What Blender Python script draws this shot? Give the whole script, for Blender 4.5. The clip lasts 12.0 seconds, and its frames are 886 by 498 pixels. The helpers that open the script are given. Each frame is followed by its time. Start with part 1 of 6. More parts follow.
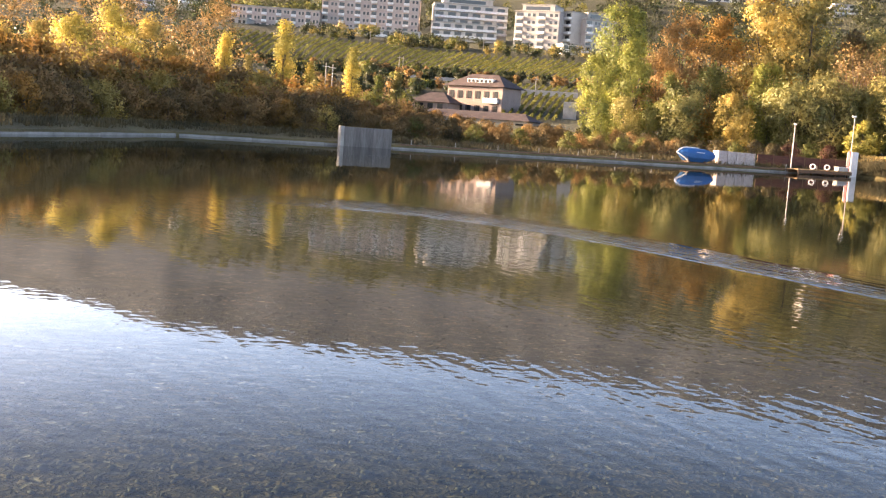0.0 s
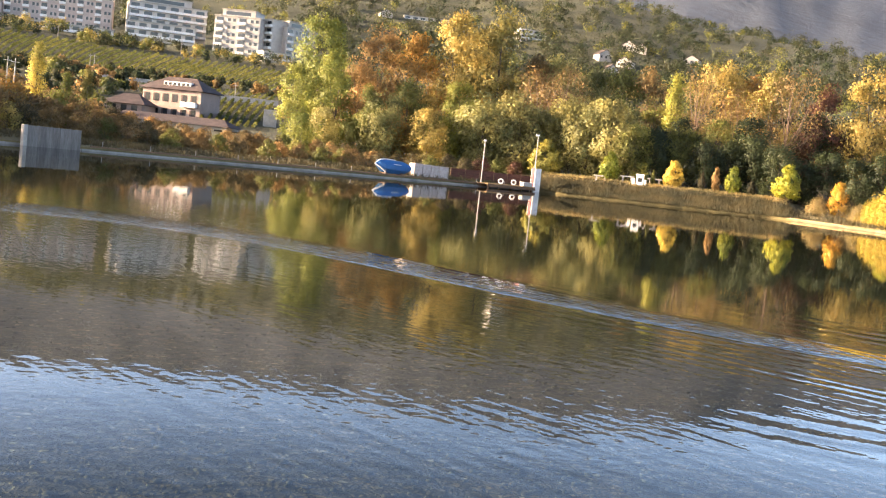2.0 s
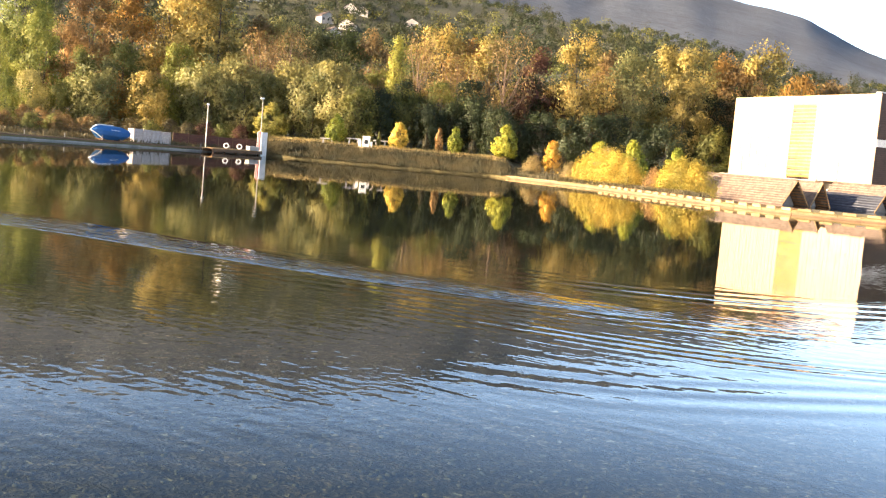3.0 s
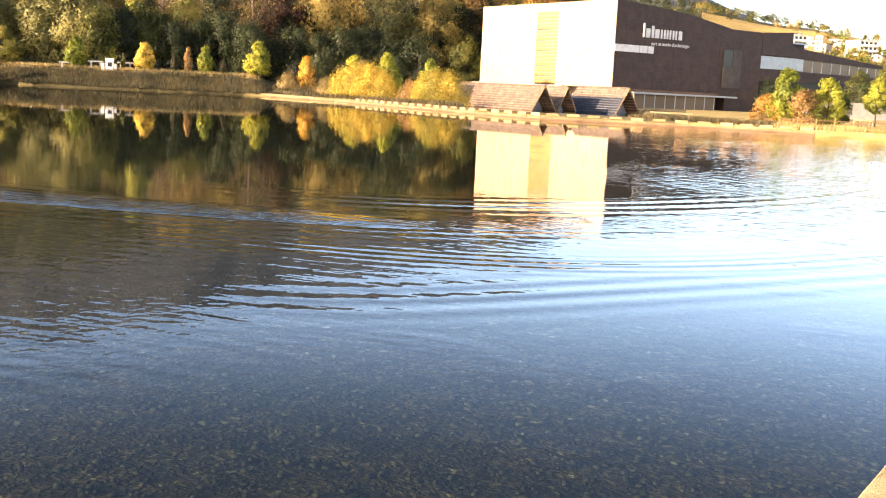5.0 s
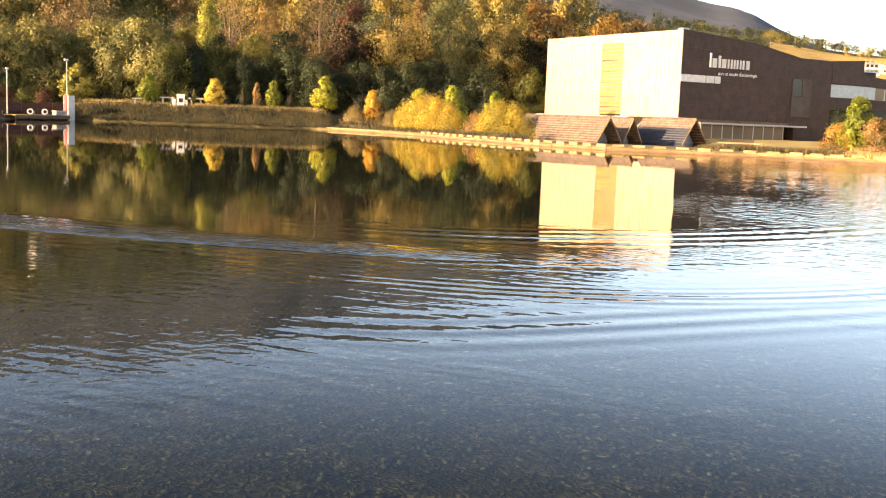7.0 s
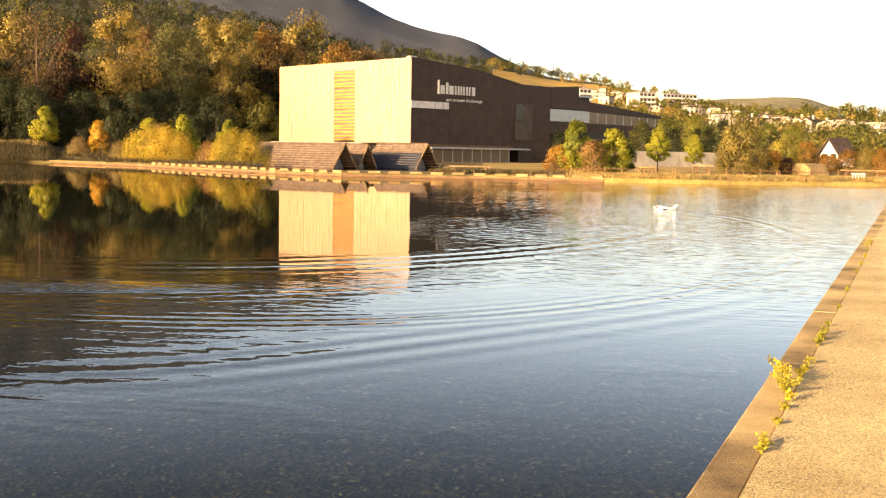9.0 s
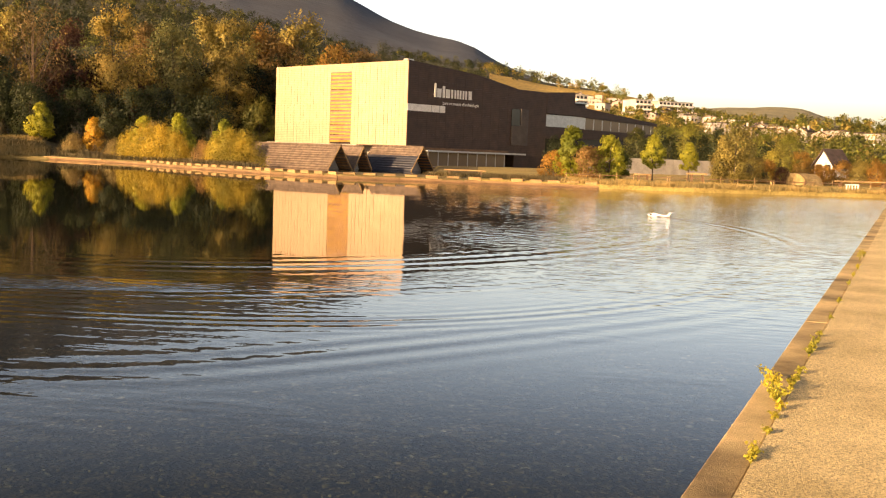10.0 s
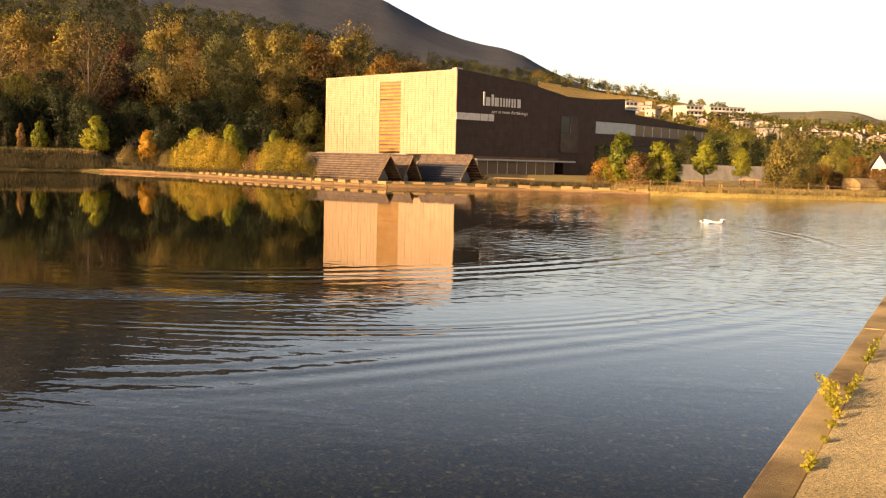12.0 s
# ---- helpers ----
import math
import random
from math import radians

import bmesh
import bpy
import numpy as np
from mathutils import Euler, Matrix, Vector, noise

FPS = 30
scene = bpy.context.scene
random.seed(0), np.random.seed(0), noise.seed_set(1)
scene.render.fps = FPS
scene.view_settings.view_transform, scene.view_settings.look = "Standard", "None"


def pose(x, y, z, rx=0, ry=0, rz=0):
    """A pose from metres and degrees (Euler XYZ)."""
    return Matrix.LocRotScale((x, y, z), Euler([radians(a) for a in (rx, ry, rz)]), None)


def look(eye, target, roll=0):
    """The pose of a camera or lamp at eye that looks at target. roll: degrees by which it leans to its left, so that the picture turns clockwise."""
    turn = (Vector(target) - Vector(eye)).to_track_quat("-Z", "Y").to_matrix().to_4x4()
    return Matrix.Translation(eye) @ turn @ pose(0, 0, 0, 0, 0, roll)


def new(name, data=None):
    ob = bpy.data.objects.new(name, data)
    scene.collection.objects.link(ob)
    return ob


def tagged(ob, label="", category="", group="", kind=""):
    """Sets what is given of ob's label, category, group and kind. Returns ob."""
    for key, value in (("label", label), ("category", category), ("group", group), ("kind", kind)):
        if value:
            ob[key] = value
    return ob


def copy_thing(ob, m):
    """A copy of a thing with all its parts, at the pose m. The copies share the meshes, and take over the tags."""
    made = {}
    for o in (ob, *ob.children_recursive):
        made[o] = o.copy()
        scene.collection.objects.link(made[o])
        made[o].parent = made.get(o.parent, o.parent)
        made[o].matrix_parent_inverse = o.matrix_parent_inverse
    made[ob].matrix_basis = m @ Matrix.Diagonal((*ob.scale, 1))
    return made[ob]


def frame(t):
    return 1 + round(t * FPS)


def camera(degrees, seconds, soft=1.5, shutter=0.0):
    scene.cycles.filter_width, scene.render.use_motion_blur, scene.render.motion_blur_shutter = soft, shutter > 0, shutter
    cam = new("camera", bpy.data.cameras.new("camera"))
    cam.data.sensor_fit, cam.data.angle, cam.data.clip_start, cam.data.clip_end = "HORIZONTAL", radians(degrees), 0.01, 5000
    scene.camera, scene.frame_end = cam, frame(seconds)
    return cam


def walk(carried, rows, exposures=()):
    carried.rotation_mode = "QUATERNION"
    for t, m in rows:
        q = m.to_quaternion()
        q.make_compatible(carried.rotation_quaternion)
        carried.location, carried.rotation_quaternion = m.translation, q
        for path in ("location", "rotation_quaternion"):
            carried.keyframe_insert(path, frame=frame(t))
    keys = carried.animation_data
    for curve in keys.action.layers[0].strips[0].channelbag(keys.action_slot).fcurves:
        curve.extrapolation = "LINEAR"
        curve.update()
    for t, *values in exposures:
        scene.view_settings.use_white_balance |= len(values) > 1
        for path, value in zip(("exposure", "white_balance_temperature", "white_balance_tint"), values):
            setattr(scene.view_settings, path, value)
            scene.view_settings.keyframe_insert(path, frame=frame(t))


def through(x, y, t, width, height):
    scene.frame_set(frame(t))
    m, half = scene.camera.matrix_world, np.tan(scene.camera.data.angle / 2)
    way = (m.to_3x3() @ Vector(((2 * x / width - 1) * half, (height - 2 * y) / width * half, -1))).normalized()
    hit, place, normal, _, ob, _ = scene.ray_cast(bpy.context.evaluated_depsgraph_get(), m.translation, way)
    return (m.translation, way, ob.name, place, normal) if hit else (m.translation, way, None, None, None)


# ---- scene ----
# Metres. Water level is z = 0; the eye is 2 m above it. Azimuths in degrees, to the left of north (+y).
EYE = 2.0
cam = camera(44.85, 12.0, soft=1.15)
ROWS = [
    (0.0, 0.055, -6.42, -4.1), (0.5, -5.833, -5.839, -6.601), (1.0, -5.784, -5.704, -6.305),
    (1.5, -6.53, -5.619, -5.899), (2.0, -15.842, -4.533, -6.104), (2.5, -24.11, -3.362, -5.468),
    (3.0, -30.36, -5.07, -5.09), (3.5, -34.669, -6.5, -2.984), (3.7, -37.017, -8.555, -2.599),
    (5.3, -44.155, -8.439, -2.544), (5.5, -44.619, -8.433, -2.288), (6.0, -43.422, -8.584, -2.122),
    (6.5, -41.247, -8.282, -2.042), (7.0, -39.869, -7.084, -2.211), (7.5, -47.013, -6.242, -1.279),
    (7.7, -49.252, -6.141, -1.046), (9.3, -54.04, -5.18, -1.2), (9.5, -53.93, -5.14, -1.55),
    (10.0, -54.1, -5.06, -2.13), (10.5, -53.61, -4.66, -1.48), (11.0, -52.945, -4.76, -1.73),
    (11.5, -52.315, -4.738, -1.31), (12.0, -51.48, -4.686, -1.49),
]
EXPOSURES = [(0.0, 2.26, 5950, 26), (0.5, 2.17, 5950, 25), (1.5, 2.33, 5850, 24), (2.0, 2.25, 5750, 21), (2.5, 2.15, 5700, 19), (3.5, 2.15, 5600, 17), (5.5, 1.85, 5950, 22),
             (7.5, 1.68, 6650, 21), (9.5, 1.02, 7400, 25), (12.0, 0.56, 7650, 28)]
walk(cam, [(t, pose(0, 0, EYE, 90 + pitch, roll, yaw)) for t, yaw, pitch, roll in ROWS], EXPOSURES)

# ---- light ----
SUN_AZ, SUN_EL = 78.5, 14.5
world = bpy.data.worlds.new("world")
scene.world = world
world.use_nodes = True
wn = world.node_tree
sky = wn.nodes.new("ShaderNodeTexSky")
sky.sky_type, sky.sun_disc = "NISHITA", False
sky.sun_elevation, sky.sun_rotation = radians(SUN_EL), radians(-SUN_AZ)
sky.air_density, sky.dust_density, sky.ozone_density = 1.0, 4.0, 1.2
# morning haze brightens the sky evenly towards the horizon, all round
tcw = wn.nodes.new("ShaderNodeTexCoord")
sxw = wn.nodes.new("ShaderNodeSeparateXYZ")
wn.links.new(tcw.outputs["Generated"], sxw.inputs[0])
haze = wn.nodes.new("ShaderNodeMapRange")
haze.interpolation_type = "SMOOTHSTEP"
haze.inputs[1].default_value, haze.inputs[2].default_value, haze.inputs[3].default_value, haze.inputs[4].default_value = 0.0, 0.36, 3.0, 0.38
wn.links.new(sxw.outputs[2], haze.inputs[0])
vm = wn.nodes.new("ShaderNodeVectorMath")
vm.operation = "SCALE"
wn.links.new(sky.outputs[0], vm.inputs[0])
wn.links.new(haze.outputs[0], vm.inputs["Scale"])
wn.links.new(vm.outputs[0], wn.nodes["Background"].inputs[0])
wn.nodes["Background"].inputs[1].default_value = 0.14
sun = new("sun", bpy.data.lights.new("sun", "SUN"))
sun.data.energy, sun.data.angle, sun.data.color = 5.0, radians(0.6), (1.0, 0.71, 0.36)
to_sun = Vector((-math.sin(radians(SUN_AZ)), math.cos(radians(SUN_AZ)), math.tan(radians(SUN_EL))))
sun.matrix_world = look((0, 0, 200), Vector((0, 0, 200)) - to_sun)


# ---- materials ----
def material(name, rough=0.8, metal=0.0):
    m = bpy.data.materials.new(name)
    m.use_nodes = True
    nt = m.node_tree
    b = nt.nodes["Principled BSDF"]
    b.inputs["Roughness"].default_value, b.inputs["Metallic"].default_value = rough, metal
    return m, nt, b


def node(nt, kind, **inputs):
    n = nt.nodes.new("ShaderNode" + kind)
    for k, v in inputs.items():
        n.inputs[k.replace("_", " ")].default_value = v
    return n


def ramp(nt, fac, stops):
    r = nt.nodes.new("ShaderNodeValToRGB")
    e = r.color_ramp.elements
    while len(e) < len(stops):
        e.new(0.5)
    for el, (p, c) in zip(e, stops):
        el.position, el.color = p, (*c, 1)
    nt.links.new(fac, r.inputs[0])
    return r.outputs[0]


def scaled(nt, scale=(1, 1, 1)):
    """Object coordinates in world metres, scaled."""
    g = nt.nodes.new("ShaderNodeNewGeometry")
    mp = nt.nodes.new("ShaderNodeMapping")
    mp.inputs["Scale"].default_value = scale
    nt.links.new(g.outputs["Position"], mp.inputs[0])
    return mp.outputs[0]


def mix(nt, fac, a, b, blend="MIX"):
    m = nt.nodes.new("ShaderNodeMix")
    m.data_type, m.blend_type = "RGBA", blend
    for sock, v in ((m.inputs[0], fac), (m.inputs[6], a), (m.inputs[7], b)):
        if isinstance(v, (int, float)):
            sock.default_value = v
        elif isinstance(v, tuple):
            sock.default_value = (*v, 1)
        else:
            nt.links.new(v, sock)
    return m.outputs[2]


def bump(nt, b, height, strength=0.4, distance=0.02):
    n = nt.nodes.new("ShaderNodeBump")
    n.inputs["Strength"].default_value, n.inputs["Distance"].default_value = strength, distance
    nt.links.new(height, n.inputs["Height"])
    nt.links.new(n.outputs[0], b.inputs["Normal"])


def rough_surface(name, dark, light, scale=3.0, fine=40.0, rough=0.85, relief=0.3, depth=0.02, metal=0.0, stretch=(1, 1, 1), random_amount=0.0):
    """A surface that varies at two scales between two colours, with fine relief."""
    m, nt, b = material(name, rough, metal)
    co = scaled(nt, stretch)
    n1 = node(nt, "TexNoise", Scale=scale, Detail=5.0, Roughness=0.6)
    n2 = node(nt, "TexNoise", Scale=fine, Detail=4.0, Roughness=0.7)
    nt.links.new(co, n1.inputs["Vector"])
    nt.links.new(co, n2.inputs["Vector"])
    c1 = ramp(nt, n1.outputs[0], [(0.3, dark), (0.7, light)])
    c2 = ramp(nt, n2.outputs[0], [(0.3, (0.72, 0.72, 0.72)), (0.7, (1.18, 1.18, 1.18))])
    c = mix(nt, 1.0, c1, c2, "MULTIPLY")
    if random_amount:
        info = nt.nodes.new("ShaderNodeObjectInfo")
        lo, hi = 1 - random_amount, 1 + random_amount
        r = ramp(nt, info.outputs["Random"], [(0, (lo, lo, lo)), (1, (hi, hi, hi))])
        c = mix(nt, 1.0, c, r, "MULTIPLY")
    nt.links.new(c, b.inputs["Base Color"])
    bump(nt, b, n2.outputs[0], relief, depth)
    return m


def leaf_material(name, dark, light, through=0.42):
    """Leaves: each one its own tint between two colours, some light shining through."""
    m, nt, b = material(name, 0.6)
    dark, light = ((r, g, 1.18 * bl) for r, g, bl in (dark, light))
    g = nt.nodes.new("ShaderNodeNewGeometry")
    info = nt.nodes.new("ShaderNodeObjectInfo")
    lo, hi = tuple(0.6 * p + 0.4 * q for p, q in zip(dark, light)), tuple(0.35 * p + 0.65 * q for p, q in zip(dark, light))
    c = ramp(nt, g.outputs["Random Per Island"], [(0.0, lo), (1.0, hi)])
    t = ramp(nt, info.outputs["Random"], [(0.0, (0.8, 0.85, 0.85)), (1.0, (1.2, 1.12, 1.0))])
    c = mix(nt, 1.0, c, t, "MULTIPLY")
    # clump-sized cool dark and warm light tones paint self-shadow into the crowns
    n1 = node(nt, "TexNoise", Scale=0.42, Detail=3.0)
    nt.links.new(scaled(nt), n1.inputs["Vector"])
    c = mix(nt, 1.0, c, ramp(nt, n1.outputs[0], [(0.36, (0.6, 0.66, 0.68)), (0.64, (1.35, 1.27, 1.12))]), "MULTIPLY")
    nt.links.new(c, b.inputs["Base Color"])
    tr = nt.nodes.new("ShaderNodeBsdfTranslucent")
    nt.links.new(c, tr.inputs[0])
    ms = nt.nodes.new("ShaderNodeMixShader")
    ms.inputs[0].default_value = through
    nt.links.new(b.outputs[0], ms.inputs[1])
    nt.links.new(tr.outputs[0], ms.inputs[2])
    nt.links.new(ms.outputs[0], nt.nodes["Material Output"].inputs[0])
    return m


def plain(name, colour, rough=0.6, metal=0.0):
    return rough_surface(name, tuple(0.85 * c for c in colour), tuple(1.1 * c for c in colour), 2.0, 25.0, rough, 0.15, 0.01, metal)


def glass_material(name, tint, rough=0.03):
    m, nt, b = material(name, rough)
    b.inputs["Base Color"].default_value = (*tint, 1)
    b.inputs["Specular IOR Level"].default_value = 0.5
    return m


M_LEAF = {
    "green": leaf_material("leaves_green", (0.085, 0.102, 0.02), (0.23, 0.235, 0.05)),
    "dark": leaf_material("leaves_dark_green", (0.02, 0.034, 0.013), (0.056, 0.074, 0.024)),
    "lime": leaf_material("leaves_lime", (0.135, 0.16, 0.022), (0.30, 0.31, 0.055)),
    "yellow": leaf_material("leaves_yellow", (0.33, 0.28, 0.04), (0.58, 0.50, 0.10)),
    "gold": leaf_material("leaves_gold", (0.23, 0.185, 0.04), (0.45, 0.375, 0.10)),
    "orange": leaf_material("leaves_orange", (0.23, 0.13, 0.025), (0.44, 0.275, 0.06)),
    "brown": leaf_material("leaves_brown", (0.17, 0.113, 0.038), (0.345, 0.237, 0.085)),
    "rust": leaf_material("leaves_rust", (0.075, 0.038, 0.025), (0.155, 0.075, 0.045)),
    "silver": leaf_material("leaves_willow", (0.155, 0.158, 0.048), (0.37, 0.35, 0.115)),
    "bush": leaf_material("golden_bush_leaves", (0.31, 0.24, 0.025), (0.58, 0.46, 0.065)),
    "wood": leaf_material("far_wood_leaves", (0.035, 0.045, 0.018), (0.085, 0.09, 0.035)),
    "straw": leaf_material("dry_stalks", (0.27, 0.195, 0.068), (0.50, 0.39, 0.145)),
    "reed": leaf_material("reed_grass", (0.058, 0.050, 0.019), (0.12, 0.10, 0.038)),
    "vine": leaf_material("vine_leaves", (0.09, 0.11, 0.02), (0.225, 0.225, 0.042)),
    "amber": leaf_material("leaves_amber", (0.42, 0.26, 0.03), (0.66, 0.45, 0.06)),
    "weed": leaf_material("weed_leaves", (0.31, 0.29, 0.025), (0.60, 0.54, 0.065)),
    "maple": leaf_material("leaves_maple", (0.21, 0.25, 0.02), (0.43, 0.44, 0.05)),
}
M_BARK = rough_surface("bark", (0.05, 0.04, 0.03), (0.13, 0.10, 0.075), 4, 30, 0.9, 0.6, 0.03, stretch=(1, 1, 0.25))
M_TWIG = rough_surface("pale_twigs", (0.13, 0.09, 0.06), (0.26, 0.18, 0.12), 4, 30, 0.9, 0.3)
M_CONCRETE = rough_surface("weathered_concrete", (0.26, 0.25, 0.23), (0.44, 0.42, 0.38), 0.8, 25, 0.85, 0.3)
M_QUAY = rough_surface("quay_aggregate", (0.54, 0.43, 0.215), (0.90, 0.74, 0.41), 0.9, 70, 0.95, 0.9, 0.015)
nt = M_QUAY.node_tree  # single grains of the washed aggregate
grain = node(nt, "TexVoronoi", Scale=95.0)
nt.links.new(scaled(nt), grain.inputs["Vector"])
tone = nt.nodes.new("ShaderNodeSeparateColor")
nt.links.new(grain.outputs["Color"], tone.inputs[0])
base = nt.nodes["Principled BSDF"].inputs["Base Color"]
nt.links.new(mix(nt, 1.0, base.links[0].from_socket, ramp(nt, tone.outputs[0], [(0.0, (0.5, 0.5, 0.52)), (0.5, (1.0, 1.0, 1.0)), (1.0, (1.2, 1.2, 1.15))]), "MULTIPLY"), base)
M_KERB = rough_surface("kerb_stone", (0.11, 0.075, 0.035), (0.84, 0.65, 0.32), 0.9, 60, 0.9, 0.7, 0.015)
M_KERB_SIDE = rough_surface("mossy_stone", (0.07, 0.06, 0.04), (0.17, 0.14, 0.09), 4.0, 50, 0.9, 0.6)
M_EDGE = rough_surface("grey_edging", (0.20, 0.19, 0.175), (0.36, 0.345, 0.315), 0.8, 20, 0.9, 0.3)
M_DIM = rough_surface("grey_brown_panel", (0.06, 0.05, 0.045), (0.11, 0.095, 0.085), 0.8, 10, 0.8, 0.2)
M_TIMBER = rough_surface("pale_timber", (0.26, 0.165, 0.075), (0.45, 0.30, 0.14), 1.0, 30, 0.8, 0.3, stretch=(1, 1, 6), random_amount=0.2)
# browner, darker copy of the pale timber; shade between the blocks is in its colour
M_PLANK = rough_surface("shaded_planks", (0.17, 0.105, 0.052), (0.30, 0.195, 0.10), 1.0, 30, 0.85, 0.3, stretch=(1, 1, 6), random_amount=0.2)
M_WOOD = rough_surface("brown_wood", (0.10, 0.06, 0.035), (0.22, 0.13, 0.07), 1.0, 30, 0.85, 0.3, stretch=(1, 1, 6))
M_WHITE = plain("white_paint", (0.80, 0.79, 0.77), 0.5)
M_STEEL = plain("pale_steel", (0.5, 0.5, 0.5), 0.4, 0.6)
M_ROOF = rough_surface("brown_tiles", (0.045, 0.032, 0.032), (0.10, 0.072, 0.066), 1.0, 12, 0.85, 0.3)
M_PLASTER = rough_surface("pale_plaster", (0.40, 0.375, 0.345), (0.54, 0.51, 0.47), 0.3, 8, 0.9, 0.1, random_amount=0.12)
M_PINK = rough_surface("pinkish_plaster", (0.29, 0.22, 0.19), (0.37, 0.29, 0.25), 0.3, 8, 0.9, 0.1)
M_WINDOW = glass_material("dark_window_glass", (0.03, 0.033, 0.036), 0.12)
# opaque panes; the lit brown interior behind them is put into the base colour
M_GLASS = glass_material("shop_window_glass", (0.20, 0.16, 0.12))
M_BLUE = plain("blue_tarpaulin", (0.03, 0.13, 0.36), 0.5)


# ---- building blocks ----
def mesh_object(name, bm, mat, smooth=False):
    me = bpy.data.meshes.new(name)
    bm.normal_update()
    bm.to_mesh(me)
    bm.free()
    for m in (mat if isinstance(mat, (list, tuple)) else [mat]):
        me.materials.append(m)
    if smooth:
        me.shade_smooth()
    return new(name, me)


def raw_object(name, verts, faces, mat, smooth=False):
    me = bpy.data.meshes.new(name)
    me.from_pydata([tuple(v) for v in verts], [], [tuple(f) for f in faces])
    for m in (mat if isinstance(mat, (list, tuple)) else [mat]):
        me.materials.append(m)
    if smooth:
        me.shade_smooth()
    me.update()
    return new(name, me)


def thing(name, m, label, category, group="", kind=""):
    return tagged(placed(new(name), m), label, category, group, kind)


def placed(ob, m):
    ob.matrix_basis = m
    return ob


def part(name, bm, mat, parent, label="", smooth=False):
    ob = mesh_object(name, bm, mat, smooth)
    ob.parent = parent
    return tagged(ob, label)


def piece(name, data, parent, m):
    """Another object on a shared mesh, as a part."""
    ob = new(name, data)
    ob.parent, ob.matrix_basis = parent, m
    return ob


def shared(name, bm, mat):
    """A mesh to be used by several alike pieces."""
    me = bpy.data.meshes.new(name)
    bm.normal_update()
    bm.to_mesh(me)
    bm.free()
    me.materials.append(mat)
    return me


def box(bm, x0, x1, y0, y1, z0, z1, bevel=0.0):
    r = bmesh.ops.create_cube(bm, size=1)
    bmesh.ops.transform(bm, matrix=Matrix.Translation(((x0 + x1) / 2, (y0 + y1) / 2, (z0 + z1) / 2))
                        @ Matrix.Diagonal((x1 - x0, y1 - y0, z1 - z0, 1)), verts=r["verts"])
    if bevel:
        edges = list({e for v in r["verts"] for e in v.link_edges})
        bmesh.ops.bevel(bm, geom=edges, offset=bevel, segments=1, affect="EDGES", profile=0.5)
    return bm


def boxes(*rows, bevel=0.0):
    bm = bmesh.new()
    for r in rows:
        box(bm, *r, bevel=bevel)
    return bm


def prism(points, depth, axis="Y"):
    """A flat outline in x and z, given depth along y from 0."""
    bm = bmesh.new()
    a = [bm.verts.new((x, 0, z)) for x, z in points]
    b = [bm.verts.new((x, depth, z)) for x, z in points]
    bm.faces.new(a)
    bm.faces.new(b[::-1])
    n = len(points)
    for i in range(n):
        j = (i + 1) % n
        bm.faces.new((a[i], b[i], b[j], a[j]))
    bmesh.ops.recalc_face_normals(bm, faces=bm.faces)
    return bm


def tube(bm, points, radii, sides=6):
    """A tapered round bar through points."""
    rings = []
    for i, p in enumerate(points):
        p = Vector(p)
        d = (Vector(points[min(i + 1, len(points) - 1)]) - Vector(points[max(i - 1, 0)])).normalized()
        q = d.to_track_quat("Z", "Y").to_matrix()
        rings.append([bm.verts.new(p + q @ Vector((radii[i] * math.cos(2 * math.pi * k / sides), radii[i] * math.sin(2 * math.pi * k / sides), 0))) for k in range(sides)])
    for r0, r1 in zip(rings, rings[1:]):
        for k in range(sides):
            bm.faces.new((r0[k], r0[(k + 1) % sides], r1[(k + 1) % sides], r1[k]))
    bm.faces.new(rings[0][::-1])
    bm.faces.new(rings[-1])
    return bm


def pol(az, d, z=0.0):
    """A place by its bearing from the standpoint (degrees left of north), distance and height."""
    return Vector((-d * math.sin(radians(az)), d * math.cos(radians(az)), z))


def table(x, rows):
    """Linear interpolation in rows of (x, y), x falling or rising."""
    rows = sorted(rows)
    return float(np.interp(x, [r[0] for r in rows], [r[1] for r in rows]))


# ---- the lie of the land ----
SHORE = [(-32.6, -6.2), (-23.7, 56.8), (-20.3, 82.0), (44.0, 114.5), (45.5, 111.5), (52.0, 106.5), (59.0, 101.5), (64.0, 98.2),
         (64.6, 95.6), (64.2, 82.0), (61.0, 71.0), (58.2, 58.0), (57.8, 51.0), (61.0, 46.0), (64.5, 41.0), (67.0, 35.0), (71.0, 29.0), (79.0, 21.5), (81.5, 18.9)]


def bearing(p):
    return math.degrees(math.atan2(-p[0], p[1]))


SHORE_FINE = []
for (xa, ya), (xb, yb) in zip(SHORE, SHORE[1:]):
    for k in range(24):
        SHORE_FINE.append((xa + (xb - xa) * k / 24, ya + (yb - ya) * k / 24))
SHORE_FINE.append(SHORE[-1])
SHORE_POLAR = sorted((bearing(p), math.hypot(*p)) for p in SHORE_FINE)


def shore(az):
    return table(az, SHORE_POLAR)


